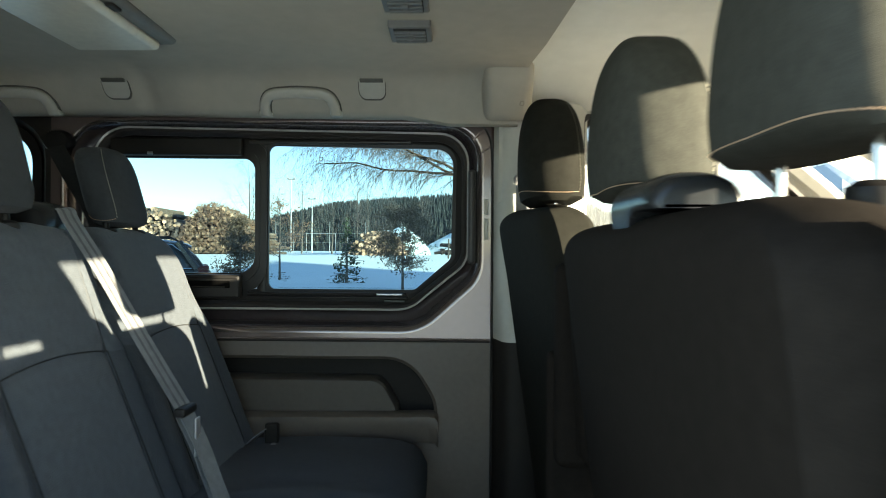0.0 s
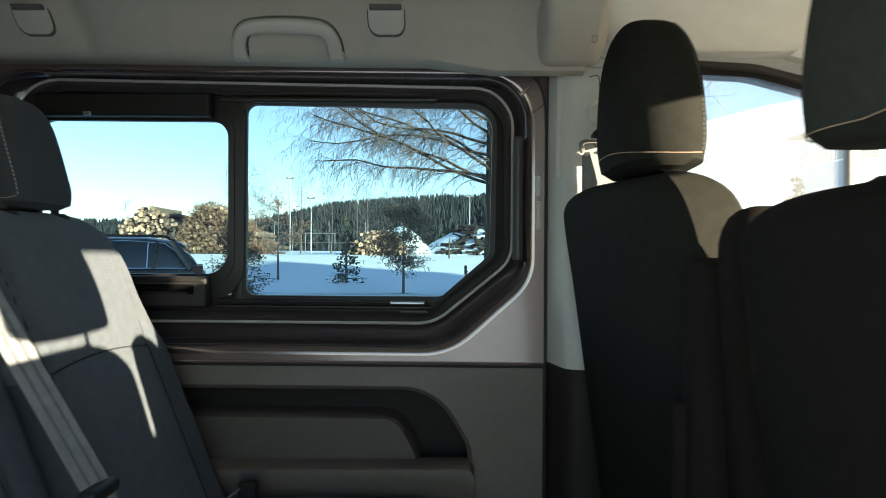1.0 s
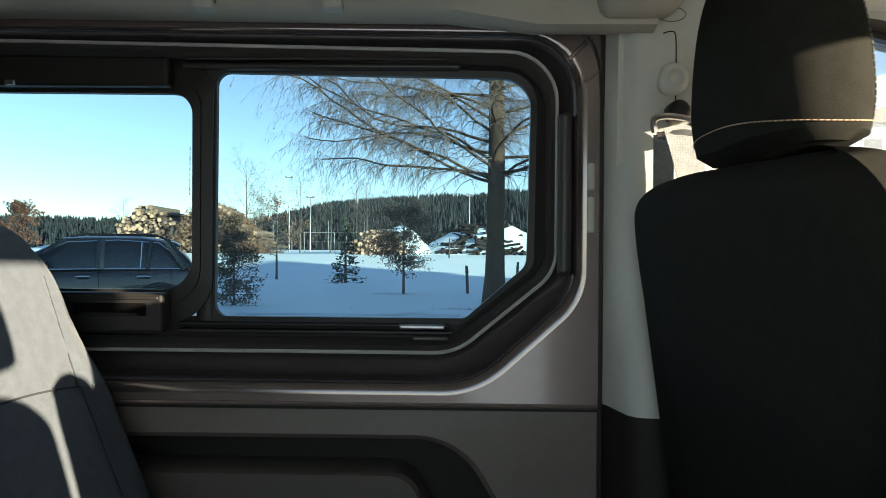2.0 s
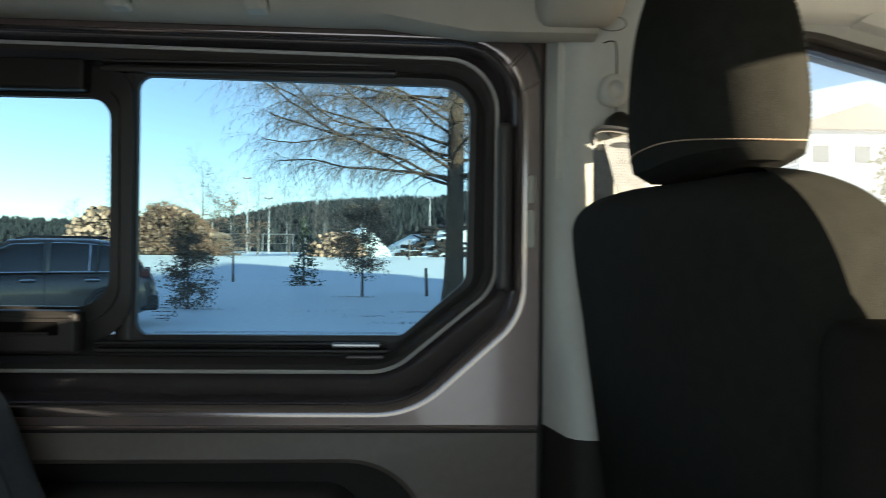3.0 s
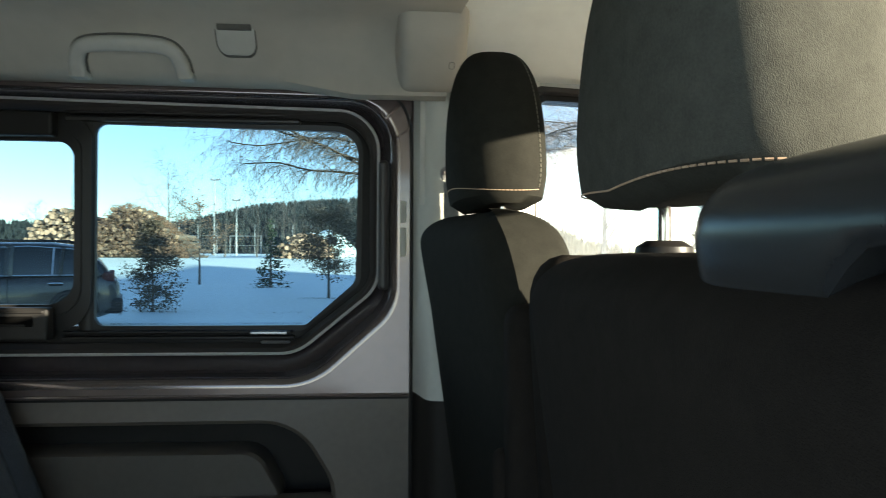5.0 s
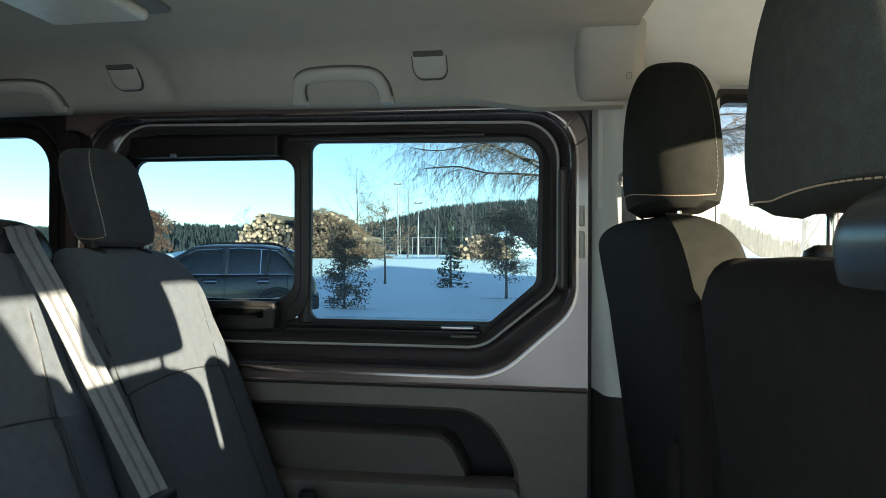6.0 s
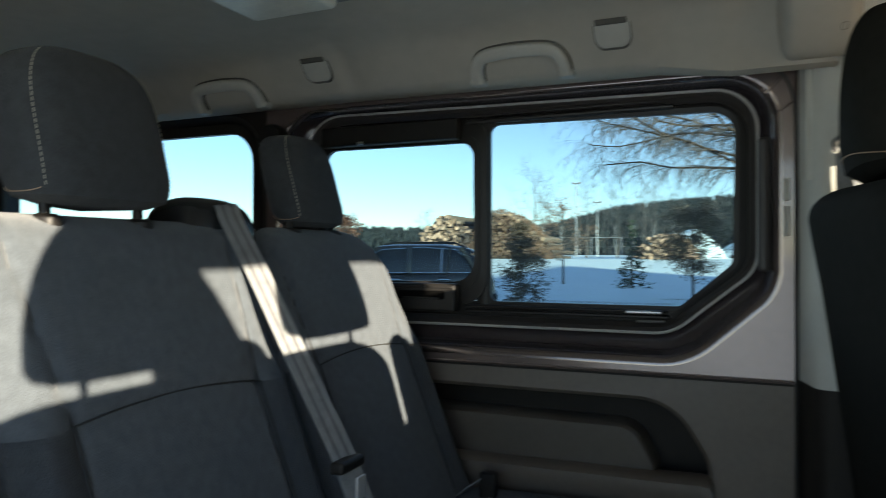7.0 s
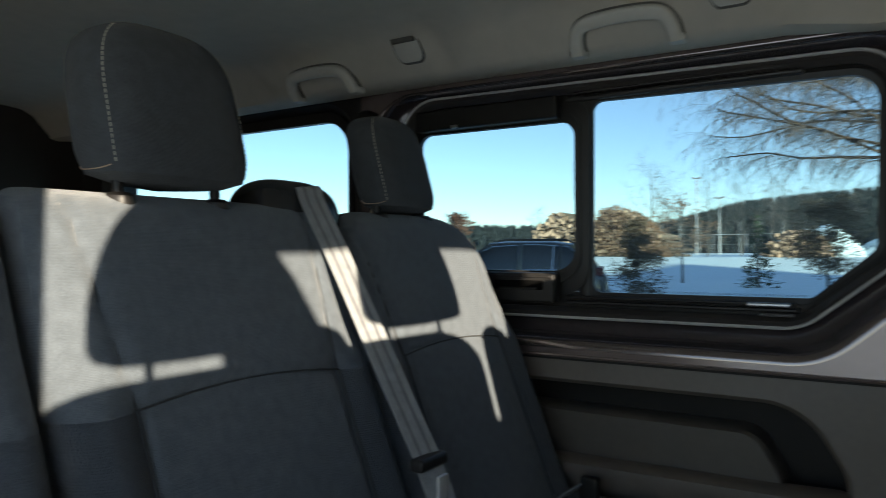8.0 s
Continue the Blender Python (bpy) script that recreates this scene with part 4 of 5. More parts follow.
part("plinth", rbox(-.50, -.02, .10, 1.50, FLOOR, .15, .02, 2), PANELDARK, rear_bench)
# buckle stalk by the side panel
b = rbox(-.372, -.335, 1.462, 1.486, .285, .350, .006, 2)
buckle = part("buckle", b, BLACK, rear_bench, "black seat belt buckle")
part("strap", ribbon([(-.44, 1.475, .27), (-.40, 1.475, .31), (-.365, 1.475, .335)], (.3, 1, 0), .03, .003), BELT, buckle)
part("tongue", rbox(-.352, -.338, 1.450, 1.478, .276, .300, .002), STEEL, buckle, "bright steel tongue")

middle_belt = thing("seat_belt", "grey seat belt drawn across the rear backrest", "seat belt", (-.5, 1.0, .6))
line = curve([(-.700, 1.03, .892), (-.668, 1.022, .893), (-.648, 1.015, .866), (-.585, 1.008, .775), (-.50, 1.0, .640), (-.40, .985, .49)], 8)
part("webbing", ribbon(line, (.25, 1, .12), .046), BELT, middle_belt)
for s in (-1, 1):
    stripe = []
    for i, p in enumerate(line):
        d = (line[min(i + 1, len(line) - 1)] - line[max(i - 1, 0)]).normalized()
        a = Vector((.25, 1, .12)).normalized()
        a = (a - d * a.dot(d)).normalized()
        n = d.cross(a)
        stripe.append(p + a * s * .009 + n * (.0012 if n.x > 0 else -.0012))
    part("edge", ribbon(stripe, (.25, 1, .12), .0045, .0012), EDGE, middle_belt, "darker woven stripe")
line = curve([(-.40, .985, .49), (-.365, .975, .43), (-.325, .955, .35), (-.30, .94, .305)], 6)
part("lap_webbing", ribbon(line, (.2, 1, .1), .046), BELT, middle_belt)
part("lap_webbing", ribbon([p + Vector((-.012, .018, -.012)) for p in line], (.1, 1, .3), .046), BELT, middle_belt)
part("tongue_grip", rbox(-.412, -.388, .950, 1.018, .484, .502, .006, 3), BLACK, middle_belt, "black plastic tongue grip")
b = rbox(-.376, -.3715, .966, .990, .405, .480, .002)
part("tongue", b, BRIGHT, middle_belt, "steel belt tongue")
part("tongue_slot", rbox(-.3712, -.3702, .972, .984, .418, .436, .001), BLACK, middle_belt)

# dark belt of the window place, from its guide on the rear pillar
window_belt = thing("seat_belt", "black seat belt running from a pillar guide", "seat belt", (-1.0, 1.55, 1.1))
part("guide", loft([[(-1.0 + r * math.cos(a * math.pi / 10), YL - d, 1.118 + r * .8 * math.sin(a * math.pi / 10)) for a in range(20)] for r, d in ((.040, -.005), (.042, .02), (.034, .034), (.015, .038))]), BLACK, window_belt)
part("webbing", ribbon(curve([(-1.0, YL - .035, 1.105), (-.94, YL - .06, 1.02), (-.86, YL - .11, .93), (-.80, YL - .16, .86)], 6), (.7, .2, .7), .046), BELTDARK, window_belt)


# front seats
def front_face(z):
    return .425 - (z - .85) * .14 - .012 * max(0, (z - .75)) * 4


def bench_face(z):
    return .435 - (z - .85) * .13


driver_seat = thing("driver_seat", "black cloth driver seat with domed shoulders, half sunlit", "seat", (.45, 1.24, FLOOR))
backrest(driver_seat, 1.231, .543, .15, .914, front_face, .172, shoulder=(.205, 2.7), seam=.62, materials=(FRONTCLOTH, FRONTCLOTH, FRONTCLOTH), square=11, tapered=.062)
headrest(driver_seat, 1.236, .352, .923, 1.166, .262, .150, lean=-.004, foot=.2, top=2.0, start=.12, square=2.5, sag=.012, seam_t=(.09, .02), seam_at=52, base_z=.906, cover=FRONTCLOTH, thread=THREADDIM)
cushion(driver_seat, 1.236, .50, .36, .86, .10, .27)
part("plinth", rbox(.40, .80, 1.03, 1.44, FLOOR, .12, .02, 2), PANELDARK, driver_seat)
b = loft([[(.394 + .054 * k * sup(a, 2.6)[0] + (.80 - z) * .06, .893 + min(1, k * 1.15) * .036 * sup(a, 2.6)[1], z) for a in (2 * math.pi * j / 24 for j in range(24))]
          for z, k in ((.42, .7), (.44, 1), (.70, 1), (.79, .99), (.81, .95), (.825, .86), (.838, .71), (.846, .52), (.850, .28))])
part("folded_armrest", b, BACKCLOTH, driver_seat, "armrest folded upright")
part("armrest_pivot", rbox(.325, .455, .925, .990, .40, .792, .022, 4), BACKCLOTH, driver_seat, "black armrest pivot cover")
part("side_cover", rbox(.312, .46, .956, .987, .22, .62, .014, 3), BACKCLOTH, driver_seat)

passenger_bench = thing("passenger_bench", "black cloth double passenger bench seen from behind", "seat", (.45, .45, FLOOR))
backrest(passenger_bench, .392, .855, .12, .852, bench_face, .135, shoulder=(.075, 2.6), seam=.60, panel=.34, materials=(BACKCLOTH, BACKCLOTH, BACKCLOTH))
# Both headrests wear a lighter copy of the black cloth, for sun on them.
headrest(passenger_bench, .612, .408, .893, 1.120, .285, .150, lean=.0, foot=.0, top=2.0, start=.06, square=3.1, sag=.012, seam_t=(.035, .008), seam_at=52, base_z=.853, cover=HEADLIT)
headrest(passenger_bench, .155, .428, .893, 1.120, .266, .125, lean=.0, foot=.0, top=2.0, start=.06, square=4.2, sag=.002, seam_t=(.045, .01), seam_at=52, base_z=.853, cover=HEADLIT)
belt_housing(passenger_bench, .252, .438, .318, .412, .848, .890, lobe=.328)
cushion(passenger_bench, .425, .91, .38, .86, .10, .27)
part("plinth", rbox(.42, .80, .03, .88, FLOOR, .12, .02, 2), PANELDARK, passenger_bench)


# ---- outside: ground, trees, timber, vehicles, houses ----
G = -.55                                      # height of the snow


def ground_z(x, y):
    d = math.hypot(x, y)
    far = max(0., min(1., (d - 14) / 25))
    rise = max(0., min(1., (y - 37 - .12 * x) / 9)) if x < 40 else 0.
    return G + far * (.10 * noise.noise(Vector((x * .05, y * .05, 0))) + .03 * noise.noise(Vector((x * .3, y * .3, 2)))) - .02 + 1.1 * rise * rise * (3 - 2 * rise)


xs = sorted({round(math.copysign(abs(u) ** 2.6 * 2600, u), 2) for u in np.linspace(-1, 1, 221)})
ys = sorted({round(math.copysign(abs(u) ** 2.6 * 2600, u), 2) for u in np.linspace(-1, 1, 261)})
vs = [(x, y, ground_z(x, y)) for y in ys for x in xs]
fs = [(j * len(xs) + i, j * len(xs) + i + 1, (j + 1) * len(xs) + i + 1, (j + 1) * len(xs) + i) for j in range(len(ys) - 1) for i in range(len(xs) - 1)]
tagged(raw("ground", vs, fs, SNOW, smooth=True), "snow-covered meadow and yard", kind="structure")


class Soup:
    """Collects many small pieces for one large mesh."""

    def __init__(self):
        self.v, self.f = [], []

    def twig(self, p, q, r, r1, seg=3):
        p, q = Vector(p), Vector(q)
        d = (q - p)
        if d.length < 1e-6:
            return
        d.normalize()
        u = d.orthogonal().normalized()
        w = d.cross(u)
        k = len(self.v)
        for c, rr in ((p, r), (q, r1)):
            for j in range(seg):
                a = 2 * math.pi * j / seg
                self.v.append(tuple(c + (u * math.cos(a) + w * math.sin(a)) * rr))
        for j in range(seg):
            i = (j + 1) % seg
            self.f.append((k + j, k + i, k + seg + i, k + seg + j))

    def leaf(self, p, size, rng):
        n = Vector((rng.gauss(0, 1), rng.gauss(0, 1), rng.gauss(0, 1))).normalized()
        u = n.orthogonal().normalized()
        u.rotate(Matrix.Rotation(rng.random() * 6.3, 3, n))
        w = n.cross(u)
        k = len(self.v)
        p = Vector(p)
        for a, b, c in ((-.5, 0, 0), (0, -.3, .1), (.5, 0, 0), (0, .3, .1)):
            self.v.append(tuple(p + u * a * size + w * b * size + n * c * size))
        self.f.append((k, k + 1, k + 2, k + 3))

    def cone(self, x, y, z, h, r, rng, seg=6):
        k = len(self.v)
        tiers = 4
        for i in range(tiers):
            zb, zt = z + h * (i / tiers) * .92, z + h * min(1, (i + 1.5) / tiers)
            rb = r * (1 - i / tiers * .88) * rng.uniform(.85, 1.15)
            k = len(self.v)
            ph = rng.random() * 6
            for j in range(seg):
                a = 2 * math.pi * j / seg + ph
                rr = rb * rng.uniform(.75, 1.2)
                self.v.append((x + rr * math.cos(a), y + rr * math.sin(a), zb + h * .04 * rng.uniform(-1, 1)))
            self.v.append((x, y, zt))
            for j in range(seg):
                self.f.append((k + j, k + (j + 1) % seg, k + seg))


def grow(soup, rng, p, d, length, r, depth, tips, split=3, droop=0., wander=.25, min_r=.002):
    """Branching limb: bent in four pieces, with side shoots."""
    p, d = Vector(p), Vector(d).normalized()
    n = 4
    for i in range(n):
        d = (d + Vector((rng.gauss(0, wander), rng.gauss(0, wander), rng.gauss(0, wander) - droop)) * .35).normalized()
        q = p + d * length / n
        r1 = max(r * (1 - (i + 1) / n * .75), min_r)
        soup.twig(p, q, max(r * (1 - i / n * .75), min_r), r1, 5 if r > .03 else 3)
        if depth > 0:
            for _ in range(split if i else max(1, split - 1)):
                side = d.orthogonal()
                side.rotate(Matrix.Rotation(rng.random() * 6.28, 3, d))
                grow(soup, rng, q, (d * .55 + side * .8 + Vector((0, 0, .1))), length * rng.uniform(.32, .55), r1 * .6, depth - 1, tips, split, droop, wander, min_r)
        else:
            tips.append(q.copy())
        p = q
    tips.append(p)


def trunk(pts, r0, r1, seed, seg=14):
    """Tapered stem with an uneven skin and flared foot."""
    rng, rings, pts = random.Random(seed), [], curve(pts, 6)
    for i, p in enumerate(pts):
        t = i / (len(pts) - 1)
        r = r0 + (r1 - r0) * t + r0 * .28 * max(0, 1 - t * 14) ** 2
        rings.append([p + Vector((math.cos(a), math.sin(a), 0)) * r * (1 + .09 * math.sin(a * 3 + t * 9) + rng.uniform(-.05, .05)) for a in (2 * math.pi * j / seg for j in range(seg))])
    return loft(rings)


def leafy_tree(x, y, height, crown_r, label, leaf, seed, stem_r=.05, clear=.3, leaves=1500, size=.09, lean=.0, name="young_tree", depth=2, low=False):
    rng = random.Random(seed)
    z = ground_z(x, y)
    e = thing(name, label, "tree", (x, y, z))
    top = Vector((x + lean, y, z + height))
    part("trunk", trunk([(x, y, z - .05), (x + lean * .3, y, z + height * .4), tuple(top)], stem_r, stem_r * .25, seed, 9), BARK, e)
    wood, crown, tips = Soup(), Soup(), []
    limbs = 30 if low else 18
    for i in range(limbs):
        t = clear + (1 - clear) * (i + rng.random()) / limbs
        a = rng.random() * 6.28
        reach = crown_r * (math.sin(min(1, (1 - t) / (1 - clear) * 1.15 + .12) * 2.2)) ** .8 * rng.uniform(.7, 1.15)
        if low:
            reach = crown_r * (1.05 - .8 * t) * rng.uniform(.55, 1.1) * min(1., .5 + t * 3)
        p = Vector((x + lean * t, y, z + height * t))
        grow(wood, rng, p, (math.cos(a), math.sin(a), .45), max(reach, .15), stem_r * .35, depth - 1, tips, 3, .02, .3)
    tagged(raw("branches", wood.v, wood.f, BARK, e), kind="stuff")
    for _ in range(leaves):
        p = rng.choice(tips)
        crown.leaf(p + Vector((rng.gauss(0, .085), rng.gauss(0, .085), rng.gauss(0, .06))), size * rng.uniform(.6, 1.3), rng)
    tagged(raw("crown", crown.v, crown.f, leaf, e), kind="stuff")
    return e


def bare_tree(x, y, height, spread, label, seed, stem_r=.05, name="bare_tree", bark=None, limbs=12, clear=.15):
    rng = random.Random(seed)
    z = ground_z(x, y)
    e = thing(name, label, "tree", (x, y, z))
    part("trunk", trunk([(x, y, z - .05), (x + .1, y, z + height * .5), (x, y, z + height)], stem_r, .006, seed, 8), bark or BARK, e)
    wood, tips = Soup(), []
    for i in range(limbs):
        t = clear + (1 - clear) * (i + rng.random()) / limbs * .9
        a = rng.random() * 6.28
        grow(wood, rng, (x, y, z + height * t), (math.cos(a) * .7, math.sin(a) * .7, .9), spread * (1.1 - t * .7), stem_r * .35 * (1 - t * .6), 2, tips, 2, 0, .2, .004)
    tagged(raw("branches", wood.v, wood.f, bark or BARK, e), kind="stuff")


def larch(x, y, height, seed):
    """Tall larch: long limbs that rise outwards, with hanging bare twigs and cones."""
    rng = random.Random(seed)
    z = ground_z(x, y)
    e = thing("larch_tree", "tall bare larch with long limbs and hanging twigs", "tree", (x, y, z))
    part("trunk", trunk([(x, y, z - .1), (x + .02, y, z + height * .35), (x - .03, y, z + height * .7), (x, y, z + height)], .25, .05, seed, 22), LARCHBARK, e)
    cones = Soup()
    for i in range(60):
        t = .20 + .77 * (i / 60) ** 1.55
        a = (math.pi + rng.uniform(-.6, .6), rng.uniform(-.7, .7), math.pi + rng.uniform(-.9, .9), i * 2.399)[i % 4]
        full = t < .52
        length = (6.3 * (1 - t) + .6) * rng.uniform(.8, 1.1)
        wood, twigs = Soup(), Soup()
        p = Vector((x, y, z + height * t))
        rise = .46 - .45 * (t - .2) + rng.uniform(-.22, .16)
        d = Vector((math.cos(a), math.sin(a) * .8, rise))
        r = .040 * (1 - t) + .011
        n = 14
        for k in range(n):
            f = k / n
            d = (d + Vector((rng.gauss(0, .17), rng.gauss(0, .17), rng.gauss(-.008, .15)))).normalized()
            d.z += (rise * (.85 - .45 * f) - d.z) * .30
            q = p + d * length / n
            r1 = r * (1 - .068)
            wood.twig(p, q, r, r1, 6)
            for _ in range((8 if full else 2) if k > 2 else 2):
                side = Vector((0, 0, 1)).cross(d).normalized() * rng.choice((-1, 1))
                dd = (d * rng.uniform(.2, .9) + side * rng.uniform(.2, 1) + Vector((0, 0, rng.uniform(-.5, .35)))).normalized()
                s, l, rr = q.copy(), length * rng.uniform(.10, .30), max(r1 * .38, .005)
                for m in range(5):
                    dd = (dd + Vector((rng.gauss(0, .16), rng.gauss(0, .16), rng.gauss(-.16, .14)))).normalized()
                    s2 = s + dd * l / 5
                    twigs.twig(s, s2, rr, rr * .75)
                    rr *= .75
                    for _ in range(2):
                        h = (dd * .4 + Vector((rng.gauss(0, .5), rng.gauss(0, .5), -.75 + rng.gauss(0, .35)))).normalized()
                        u1 = s2 + h * rng.uniform(.05, .15)
                        u2 = u1 + (h + Vector((rng.gauss(0, .2), rng.gauss(0, .2), -.35))).normalized() * rng.uniform(.04, .14)
                        twigs.twig(s2, u1, .0030, .0024)
                        twigs.twig(u1, u2, .0024, .0016)
                        if rng.random() < .05:
                            for _ in range(3):
                                cones.leaf(u2, .045, rng)
                    s = s2
            p, r = q, r1
        limb = raw("limb", wood.v, wood.f, LARCHBARK, e, smooth=True)
        tagged(raw("twigs", twigs.v, twigs.f, TWIG, limb), kind="stuff")
    sprigs = Soup()
    for _ in range(420):
        a, zz = rng.random() * 6.28, z + height * rng.uniform(.2, .55)
        p = Vector((x + .2 * math.cos(a), y + .2 * math.sin(a), zz))
        d = Vector((math.cos(a), math.sin(a), rng.uniform(-.6, .6)))
        q = p + d * rng.uniform(.1, .3)
        sprigs.twig(p, q, .005, .004)
        sprigs.twig(q, q + (d + Vector((0, 0, -.7))) * rng.uniform(.1, .25), .004, .002)
    tagged(raw("sprigs", sprigs.v, sprigs.f, TWIG, e), kind="stuff")
    tagged(raw("cones", cones.v, cones.f, LEAFDARK, e), kind="stuff")


def spruce(x, y, height, radius, seed, needle=None, name="spruce_tree", label="green spruce with drooping boughs", dense=1.):
    rng = random.Random(seed)
    z = ground_z(x, y)
    e = thing(name, label, "tree", (x, y, z))
    part("trunk", trunk([(x, y, z - .05), (x, y, z + height * .5), (x, y, z + height)], .03 + height * .011, .01, seed, 8), BARK, e)
    wood, crown = Soup(), Soup()
    tiers = int(height * 4.5 * dense) + 6
    for i in range(tiers):
        t = .06 + .93 * i / tiers
        for _ in range(6):
            a = rng.random() * 6.28
            l = radius * (1 - t) ** .85 * rng.uniform(.65, 1.12) + .05
            p = Vector((x, y, z + height * t))
            d = Vector((math.cos(a), math.sin(a), rng.uniform(-.25, .15)))
            q = p + d * l
            wood.twig(p, q, .012 + .004 * height * (1 - t), .004)
            for k in range(int(5 + 11 * l * dense)):
                f = rng.random() ** .6
                c = p + d * l * f + Vector((rng.gauss(0, .07 * l + .02), rng.gauss(0, .07 * l + .02), -rng.random() * .10 * (1 + l)))
                crown.leaf(c, rng.uniform(.10, .22) * (.6 + height * .06), rng)
    tagged(raw("boughs", wood.v, wood.f, BARK, e), kind="stuff")
    tagged(raw("crown", crown.v, crown.f, needle or NEEDLE, e), kind="stuff")


larch(1.0, 18.4, 15.5, 5)
leafy_tree(-5.45, 17.9, 2.12, .80, "young beech with withered brown leaves on snow", LEAFDARK, 11, .035, .0, 6500, .062, low=True)
leafy_tree(-8.05, 32.4, 3.5, 1.5, "thin birch holding a few withered leaves", LEAF, 12, .060, .28, 1500, .08)
leafy_tree(-1.62, 22.9, 2.55, 1.15, "small round-crowned oak holding dark dry leaves", LEAFDARK, 13, .05, .26, 9000, .066)
leafy_tree(-27.5, 44.0, 2.9, 1.5, "russet-leaved shrub beside the yard", LEAFRED, 15, .05, .05, 3600, .15, name="shrub")
bare_tree(-14.3, 48.6, 6.3, 3.0, "bare thin tree behind the timber", 23, .08)
bare_tree(-22.9, 49.0, 3.6, 1.2, "small bare tree behind the timber", 22, .04)
for i, (x, y, h) in enumerate(((-13.5, 62, 6.5), (-11.0, 63, 5.5), (-7.5, 60, 5.8), (-5.5, 61, 5.0), (-18, 66, 6), (-3.0, 64, 5.2), (-9.2, 66, 6.8))):
    bare_tree(x, y, h, 2.4, "bare grey tree at the field's edge", 30 + i, .07)
bare_tree(7.6, 24.0, 9.0, 3.2, "tall bare birch with pale fine twigs", 24, .10, bark=BIRCH, limbs=18)
spruce(-4.5, 29.6, 3.0, .8, 41, NEEDLE, "young_spruce", "small sparse young spruce standing in snow", .7)


# dry grass showing through the snow round the larch
rng, tufts = random.Random(77), Soup()
for cx, cy, w, number in ((.55, 17.2, .5, 90), (.25, 14.6, .45, 70), (1.5, 17.6, .4, 50), (-.9, 16.0, .3, 24), (-2.4, 17.2, .3, 14), (-1.7, 22.6, .35, 50), (-4.5, 29.3, .4, 60), (-5.2, 17.7, .35, 60)):
    for _ in range(number):
        x, y = cx + rng.gauss(0, w), cy + rng.gauss(0, .12)
        z = ground_z(x, y)
        tufts.twig((x, y, z - .02), (x + rng.gauss(0, .05), y + rng.gauss(0, .03), z + rng.uniform(.015, .06)), .006, .002)
tagged(raw("dry_grass", tufts.v, tufts.f, LEAFDARK), "sparse dry grass poking through the snow", "grass", kind="stuff")


def post(x, y, h, lean):
    e = thing("fence_post", "weathered wooden stake standing in the snow", "post", (x, y, ground_z(x, y)), group="meadow stakes")
    z = ground_z(x, y)
    part("stake", tube([(x, y, z - .1), (x + lean, y, z + h)], .055, 8, r1=.045), WOODPOST, e)
    part("band", tube([(x + lean * .75, y, z + h * .74), (x + lean * .8, y, z + h * .8)], .062, 8), WOODPOST, e)


post(.42, 23.3, .90, -.04)
post(2.35, 27.5, .95, .05)
post(-.35, 44, 1.2, .02)


def lamp_post(x, y, h, heads=2):
    z = ground_z(x, y)
    e = thing("lamp_post", "tall pale floodlight mast beside a field", "lamp post", (x, y, z), group="floodlight masts")
    part("mast", tube([(x, y, z - .1), (x, y, z + h)], .10, 10, r1=.06), POLE, e)
    part("crossbar", rbox(x - .5, x + .5, y - .05, y + .05, z + h - .1, z + h + .05, .02), POLE, e)
    for s in (-1, 1)[:heads]:
        part("lamp_head", rbox(x + s * .38 - .15, x + s * .38 + .15, y - .2, y + .1, z + h, z + h + .16, .03), POLE, e)


for x, y, h in ((-18.3, 90, 6.9), (-21.0, 90, 9.4), (1.8, 90, 7.3), (9.6, 90, 8.8)):
    lamp_post(x, y, h)

# ball-stop fence and goal on the far field
fence = thing("sports_fence", "tall green mesh fence posts round a snowy field", "fence", (-16, 82, ground_z(-16, 82)))
for i in range(9):
    x = -23 + i * 2.1
    z = ground_z(x, 82)
    part("post", tube([(x, 82, z - .1), (x, 82, z + 3.6)], .03, 6), POLE, fence)
for h in (.1, 1.2, 2.3):
    part("rail", tube([(-23, 82, ground_z(-15, 82) + h), (-6.2, 82, ground_z(-15, 82) + h)], .012, 5), POLE, fence)
goal = thing("football_goal", "white football goal frame standing in snow", "goal", (-13.2, 72, ground_z(-13, 72)))
for x in (-15.2, -12.2):
    part("goal_post", tube([(x, 72, ground_z(x, 72) - .1), (x, 72, ground_z(x, 72) + 2.0)], .035, 8), POLE, goal)
part("crossbar", tube([(-15.2, 72, ground_z(-15.2, 72) + 2.0), (-12.2, 72, ground_z(-12.2, 72) + 2.0)], .035, 8), POLE, goal)


# ---- timber stacks ----


def log_mesh(r, length, seed, end, bark):
    """Bark-covered log along y with bright sawn faces; unit mesh reused by many logs."""
    rng = random.Random(seed)
    b = bmesh.new()
    n = 11
    ring = [(1 + rng.uniform(-.06, .06)) for _ in range(n)]
    rows = []
    for y, k in ((0, .97), (.02, 1.), (length, .92)):
        rows.append([b.verts.new((math.cos(2 * math.pi * j / n) * r * ring[j] * k, y, math.sin(2 * math.pi * j / n) * r * ring[j] * k)) for j in range(n)])
    for p, q in zip(rows, rows[1:]):
        for j in range(n):
            b.faces.new((p[j], p[(j + 1) % n], q[(j + 1) % n], q[j])).material_index = 1
    for row in (rows[0], rows[-1]):
        f = b.faces.new(row)
    bmesh.ops.recalc_face_normals(b, faces=b.faces)
    me = bpy.data.meshes.new("log")
    b.to_mesh(me)
    b.free()
    me.materials.append(end)
    me.materials.append(bark)
    return me


OLDLOGS = [log_mesh(r, 4.2, 60 + i, LOGOLD, LOGBARK) for i, r in enumerate((.08, .10, .12, .14, .11))]
